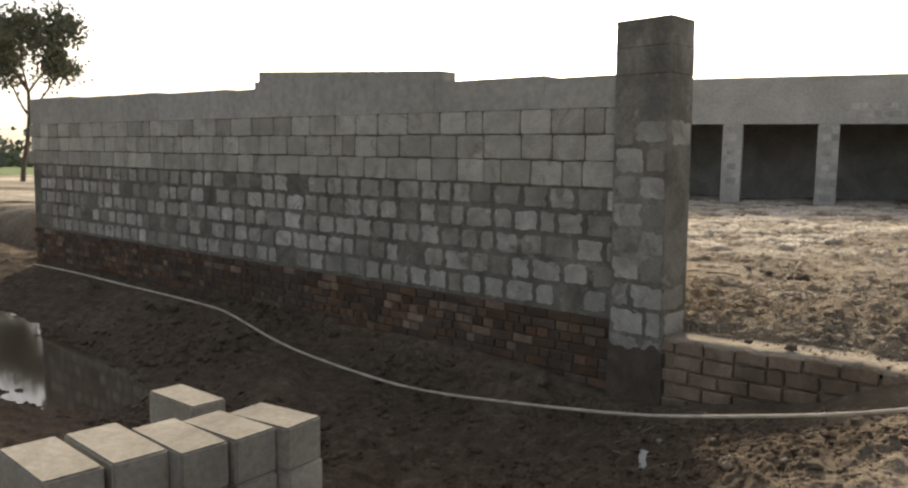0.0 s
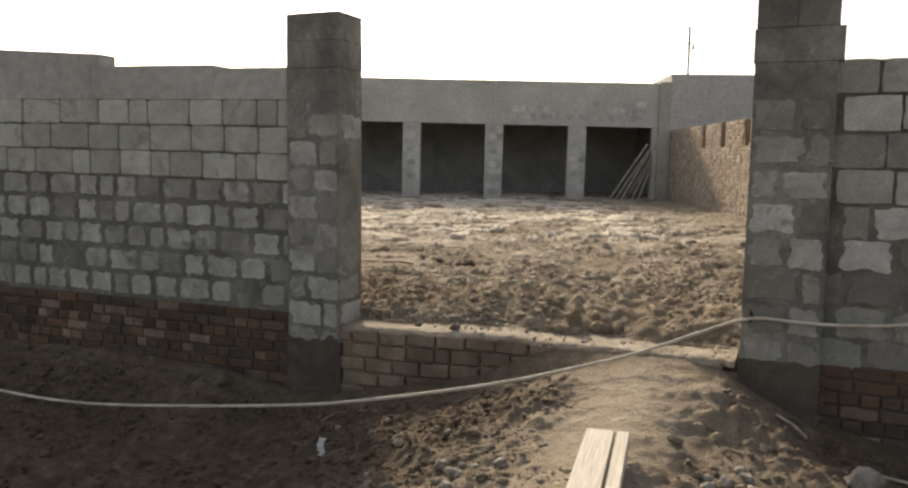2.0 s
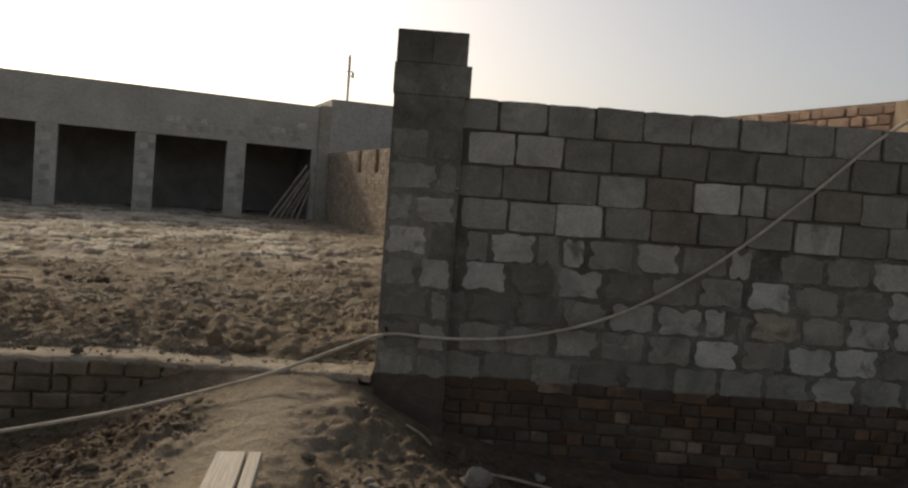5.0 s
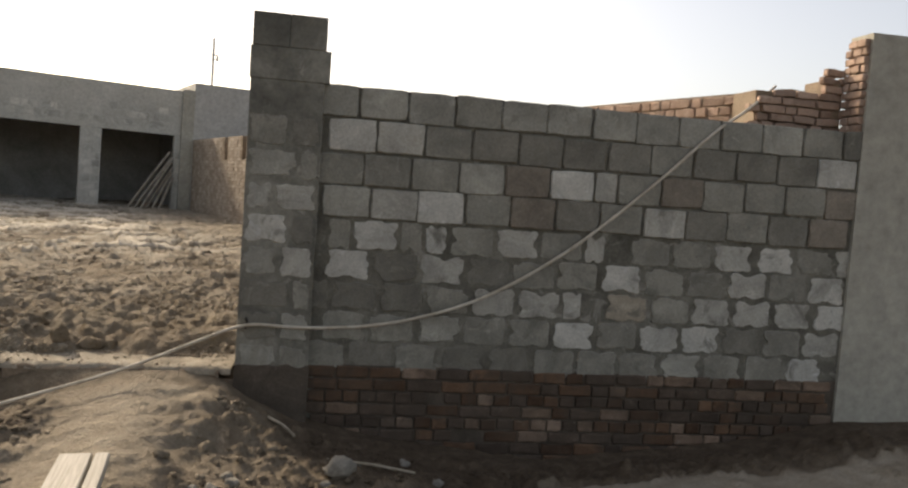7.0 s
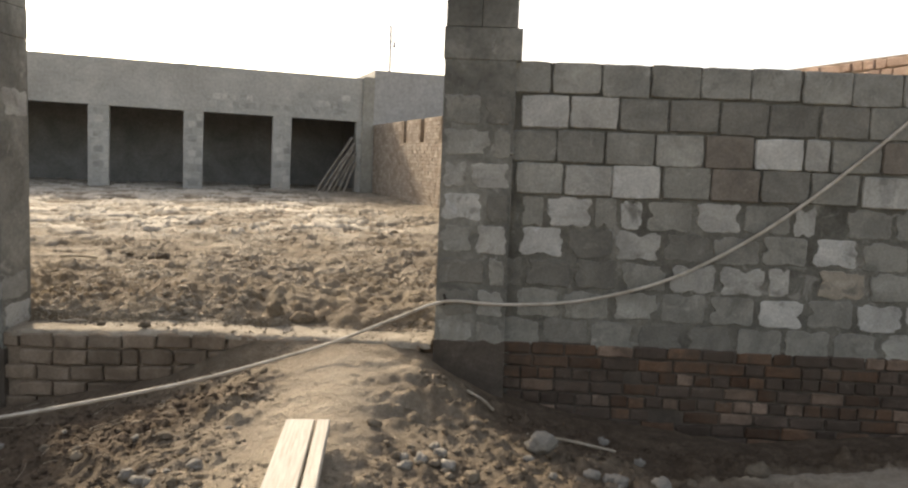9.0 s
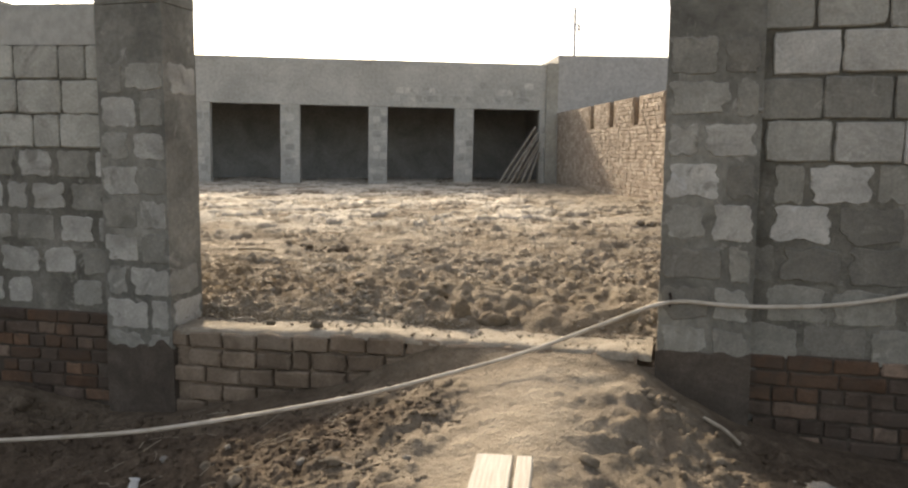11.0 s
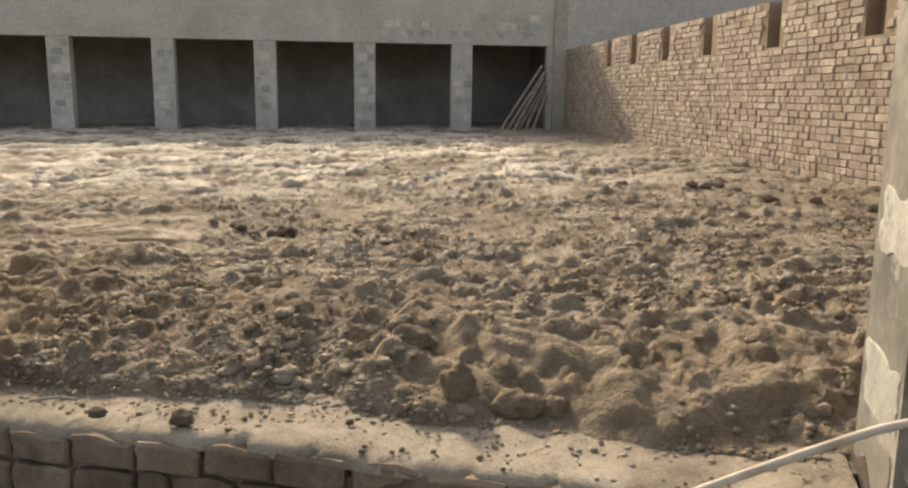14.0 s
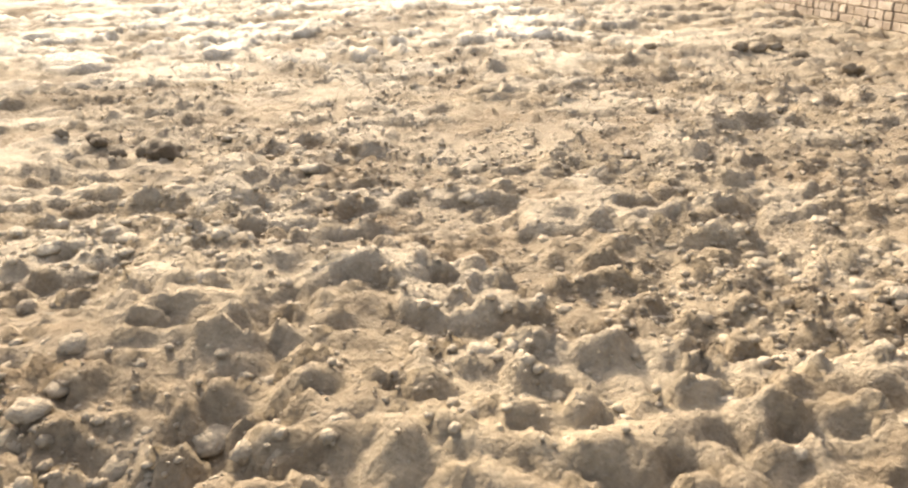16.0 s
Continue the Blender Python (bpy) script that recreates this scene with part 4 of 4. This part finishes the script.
for i, (u, v, size) in enumerate([(-3.69, 2.78, 0.07), (-3.83, 2.85, 0.045), (-3.95, 2.8, 0.035), (-4.35, 2.9, 0.035), (-4.2, 2.95, 0.035), (-4.08, 2.84, 0.035), (-0.48, 6.27, 0.07), (-0.9, 6.45, 0.06), (-0.76, 6.5, 0.065),
                                  (-0.62, 6.6, 0.055), (-0.22, 5.71, 0.065), (-0.02, 5.65, 0.045), (0.16, 5.6, 0.06), (-1.6, 6.3, 0.045), (0.55, 5.2, 0.06), (0.42, 6.0, 0.05)]):
    rock("dark_clod", u, v, size * (1.0 if i < 6 else 0.85), (1.2, 1.0, 0.8), dark_clod if i < 6 else brown_clod, "dark damp clod of earth lying in the yard", 20 + i, "clod")
rock("stone", 0.18, -1.02, 0.072, (1.15, 0.85, 0.85), stone_grey, "pale grey broken stone before the wall", 8)
rock("stone", 0.62, -0.5, 0.036, (1.1, 0.9, 0.9), stone_grey, "small pale stone before the wall", 9)
rock("stone", 0.81, -0.78, 0.032, (1.0, 0.9, 0.9), stone_grey, "small pale stone before the wall", 10)
rock("stone", 1.52, -0.82, 0.06, (1.2, 0.9, 0.9), dark_clod, "dark stone in the mud before the wall", 11)
rock("stone", 0.82, -1.34, 0.06, (0.9, 1.2, 0.6), stone_grey, "flat pale stone on the slope", 12)
for i in range(46):
    u, v = rng.gauss(-1.6, 0.75), rng.uniform(-2.5, -0.75)
    if -1.55 < u < -0.75:
        u -= 1.0 if u < -1.15 else -0.8
    rock("slope_stone", u, v, rng.uniform(0.014, 0.034), (1.2, 0.95, 0.8), stone_grey if i % 3 == 0 else brown_clod, "pale grey pebble on the earth slope" if i % 3 == 0 else "broken brown clod on the earth slope", 80 + i, "stone" if i % 3 == 0 else "clod", 0.0, 40 * i)
for i, (cu, cv, reach, n) in enumerate(((0.72, -1.35, 0.2, 16), (-0.48, -1.45, 0.2, 12), (-1.85, -1.75, 0.25, 10))):
    for k in range(n):
        u, v = rng.gauss(cu, reach), rng.gauss(cv, reach * 0.7)
        rock("slope_stone", u, v, rng.uniform(0.018, 0.045), (1.2, 0.95, 0.75), stone_grey if k % 2 else brown_clod, "pale grey broken stone on the earth slope" if k % 2 else "broken brown clod on the earth slope", 200 + 20 * i + k, "stone" if k % 2 else "clod", 0.0, 50 * k)
for i, (u, v, size) in enumerate([(-2.64, -0.02, 0.035), (-2.95, -0.05, 0.025), (-2.1, 0.12, 0.012), (-2.45, 0.05, 0.01)]):
    ob = rock("sill_stone", u, v, size, (1.2, 0.9, 0.8), dark_clod, "small dark stone lying on the gate sill", 50 + i)
    ob.matrix_world = WALL @ pose(u, v, -0.115 + size * 0.45, 0, 0, 30 * i)


def stick(name, a, b, radius, label, material, category="stick"):
    p, q = Vector(a), Vector(b)
    mid = (p + q) / 2 + Vector((0.01, 0.012, 0.008))
    ob = tagged(new(name, tube(name, [p, p.lerp(mid, 0.5), mid, mid.lerp(q, 0.5), q], radius, material)), label, category)
    ob.matrix_world = WALL
    return ob


def ground_stick(name, u0, v0, u1, v1, radius, label, lift=0.012):
    return stick(name, (u0, v0, height(u0, v0) + lift), (u1, v1, height(u1, v1) + lift), radius, label, straw_mat)


ground_stick("stick", 0.11, -0.75, 0.66, -0.77, 0.01, "pale bent stick lying before the wall", 0.03)
ground_stick("stick", -0.28, -0.35, -0.1, -0.45, 0.011, "short pale stick at the pillar's foot", 0.03)
ground_stick("stick", -4.2, 1.67, -3.94, 1.86, 0.013, "pale stick lying in the yard", 0.05)
for i in range(34):
    u, v = rng.uniform(-3.5, -2.0), rng.uniform(-1.3, -0.35)
    t = rng.uniform(0, 6.28)
    d = rng.uniform(0.06, 0.2)
    ground_stick("twig", u, v, u + d * math.cos(t), v + d * math.sin(t), rng.uniform(0.0012, 0.003), "thin dry twig on the slope below the sill", 0.01)
stick("twig", (-3.26, -0.02, -0.108), (-3.1, 0.03, -0.106), 0.006, "thin dry twig lying on the gate sill", pole_mat)
nail = stick("nail", (-0.475, -0.13, 0.165), (-0.475, -0.128, 0.24), 0.008, "rusty iron nail holding the hose to the pillar", nail_mat, "nail")


def rag():
    n = 9
    verts, faces = [], []
    for i in range(n):
        for j in range(4):
            w = 0.025 + 0.022 * math.sin(i * 1.7) ** 2
            verts.append((w * (j - 1.5) + 0.015 * math.sin(i * 0.9), 0.03 * noise.noise(Vector((i * 0.7, j * 0.9, 4))), 0.02 * i))
    for i in range(n - 1):
        for j in range(3):
            k = i * 4 + j
            faces.append((k, k + 1, k + 5, k + 4))
    ob = tagged(new("rag", mesh("rag", verts, faces, cloth_mat, True)), "crumpled white plastic scrap stuck in the mud", "rag")
    s = ob.modifiers.new("thick", "SOLIDIFY")
    s.thickness = 0.006
    ob.matrix_world = WALL @ pose(-3.06, -1.3, height(-3.06, -1.3) - 0.015, 8, 8, 10) @ Matrix.Diagonal((0.42, 0.75, 0.95, 1))


rag()


def mast():
    m = tagged(new("antenna_mast"), "thin grey metal mast with a small bracket on the roof", "mast")
    m.matrix_world = pose(4.07, FACE + 0.4, 3.95)
    for name, spans in (("pole", [(-0.035, 0.035, -0.035, 0.035, 0, 1.55)]), ("crossbar", [(-0.06, 0.14, -0.02, 0.02, 1.0, 1.035)]), ("insulator", [(0.1, 0.17, -0.03, 0.03, 0.82, 1.0)]), ("arm", [(0.02, 0.14, -0.015, 0.015, 0.86, 0.89)])):
        child(name, boxes(name, spans, steel_mat), m)


mast()


def leaning_poles():
    for a, b in (((1.62, 0), (2.78, 1.72)), ((1.8, 0), (2.84, 1.55)), ((1.97, 0), (2.8, 1.4)), ((2.12, 0), (2.86, 1.25)), ((2.3, 0), (2.84, 1.1)), ((2.5, 0), (2.88, 0.95))):
        c = FACE - 0.15 + rng.uniform(-0.2, 0.05)
        pts = [Vector((a[0], c, -0.03)), Vector(((a[0] + b[0]) / 2, c + 0.1, b[1] / 2 - 0.02)), Vector((b[0] + 0.03, c + 0.18, b[1] + 0.04))]
        tagged(new("wooden_pole", tube("wooden_pole", pts, 0.042, pole_mat)), "long grey wooden pole leaning on the shop pier", "pole", "poles leaning on the pier")


leaning_poles()


# ---- distance: a tree, fields and a line of trees beyond the long wall ----
def tree(x, y, tall, seed):
    r = random.Random(seed)
    t = tagged(new("tree"), "thin bare-trunked tree with a sparse hazy green crown", "tree")
    t.matrix_world = pose(x, y, -0.35)
    cu = bpy.data.curves.new("trunk", "CURVE")
    cu.dimensions, cu.bevel_depth, cu.bevel_resolution = "3D", 1.0, 1
    tips = []

    def limb(p, d, length, radius, depth):
        sp = cu.splines.new("POLY")
        n = 5
        sp.points.add(n - 1)
        q = p.copy()
        for i in range(n):
            sp.points[i].co, sp.points[i].radius = (*q, 1), radius * (1 - 0.5 * i / n)
            d = (d + Vector((r.uniform(-1, 1), r.uniform(-1, 1), r.uniform(-0.3, 0.6))) * 0.13).normalized()
            if i < n - 1:
                q = q + d * (length / (n - 1))
            if depth < 3 and i >= 2:
                for _ in range(2):
                    e = (d + Vector((r.uniform(-1, 1), r.uniform(-1, 1), r.uniform(-0.2, 0.7))) * 0.75).normalized()
                    limb(q, e, length * r.uniform(0.4, 0.55), radius * 0.45, depth + 1)
            if depth >= 2:
                tips.append(q.copy())
    limb(Vector((0, 0, 0)), Vector((0.03, 0, 1)), tall * 0.62, tall * 0.018, 0)
    cu.materials.append(bark_mat)
    child("trunk", cu, t)
    verts, faces = [], []
    for p in tips:
        for _ in range(5):
            c = p + Vector((r.gauss(0, 1), r.gauss(0, 1), r.gauss(0, 0.8))) * tall * 0.045
            a = Vector((r.uniform(-1, 1), r.uniform(-1, 1), r.uniform(-1, 1))).normalized() * tall * 0.016
            b = a.orthogonal().normalized() * tall * 0.009
            k = len(verts)
            verts += [c - a, c + b, c + a, c - b]
            faces.append((k, k + 1, k + 2, k + 3))
    child("crown", mesh("crown", verts, faces, hazed_leaf_mat), t)
    return t


tree(-39.2, 22.6, 8.0, 5)
tree(-48, 26, 6.4, 8)
r = np.random.RandomState(2)
verts, faces = [], []
for i in range(260):
    x, y = -130 + r.uniform(-25, 25), -20 + i * 0.85
    for _ in range(42):
        c = Vector((x + r.normal(0, 2.5), y + r.normal(0, 1.5), -0.3 + abs(r.normal(0, 1)) * 2.0 + 0.3))
        a = Vector(r.normal(0, 1, 3)).normalized() * 0.55
        b = a.orthogonal().normalized() * 0.4
        k = len(verts)
        verts += [c - a, c + b, c + a, c - b]
        faces.append((k, k + 1, k + 2, k + 3))
tagged(new("treeline", mesh("treeline", verts, faces, hazed_leaf_mat)), "far hazy line of green trees beyond the fields", "trees", kind="stuff")
field = tagged(new("crop_field", mesh("crop_field", [(-62, 15, -0.12), (-55, 90, -0.12), (-170, 190, -0.12), (-170, 0, -0.12)], [(0, 1, 2, 3)], crop_mat)), "flat green crop field beyond the wall", "field", kind="structure")
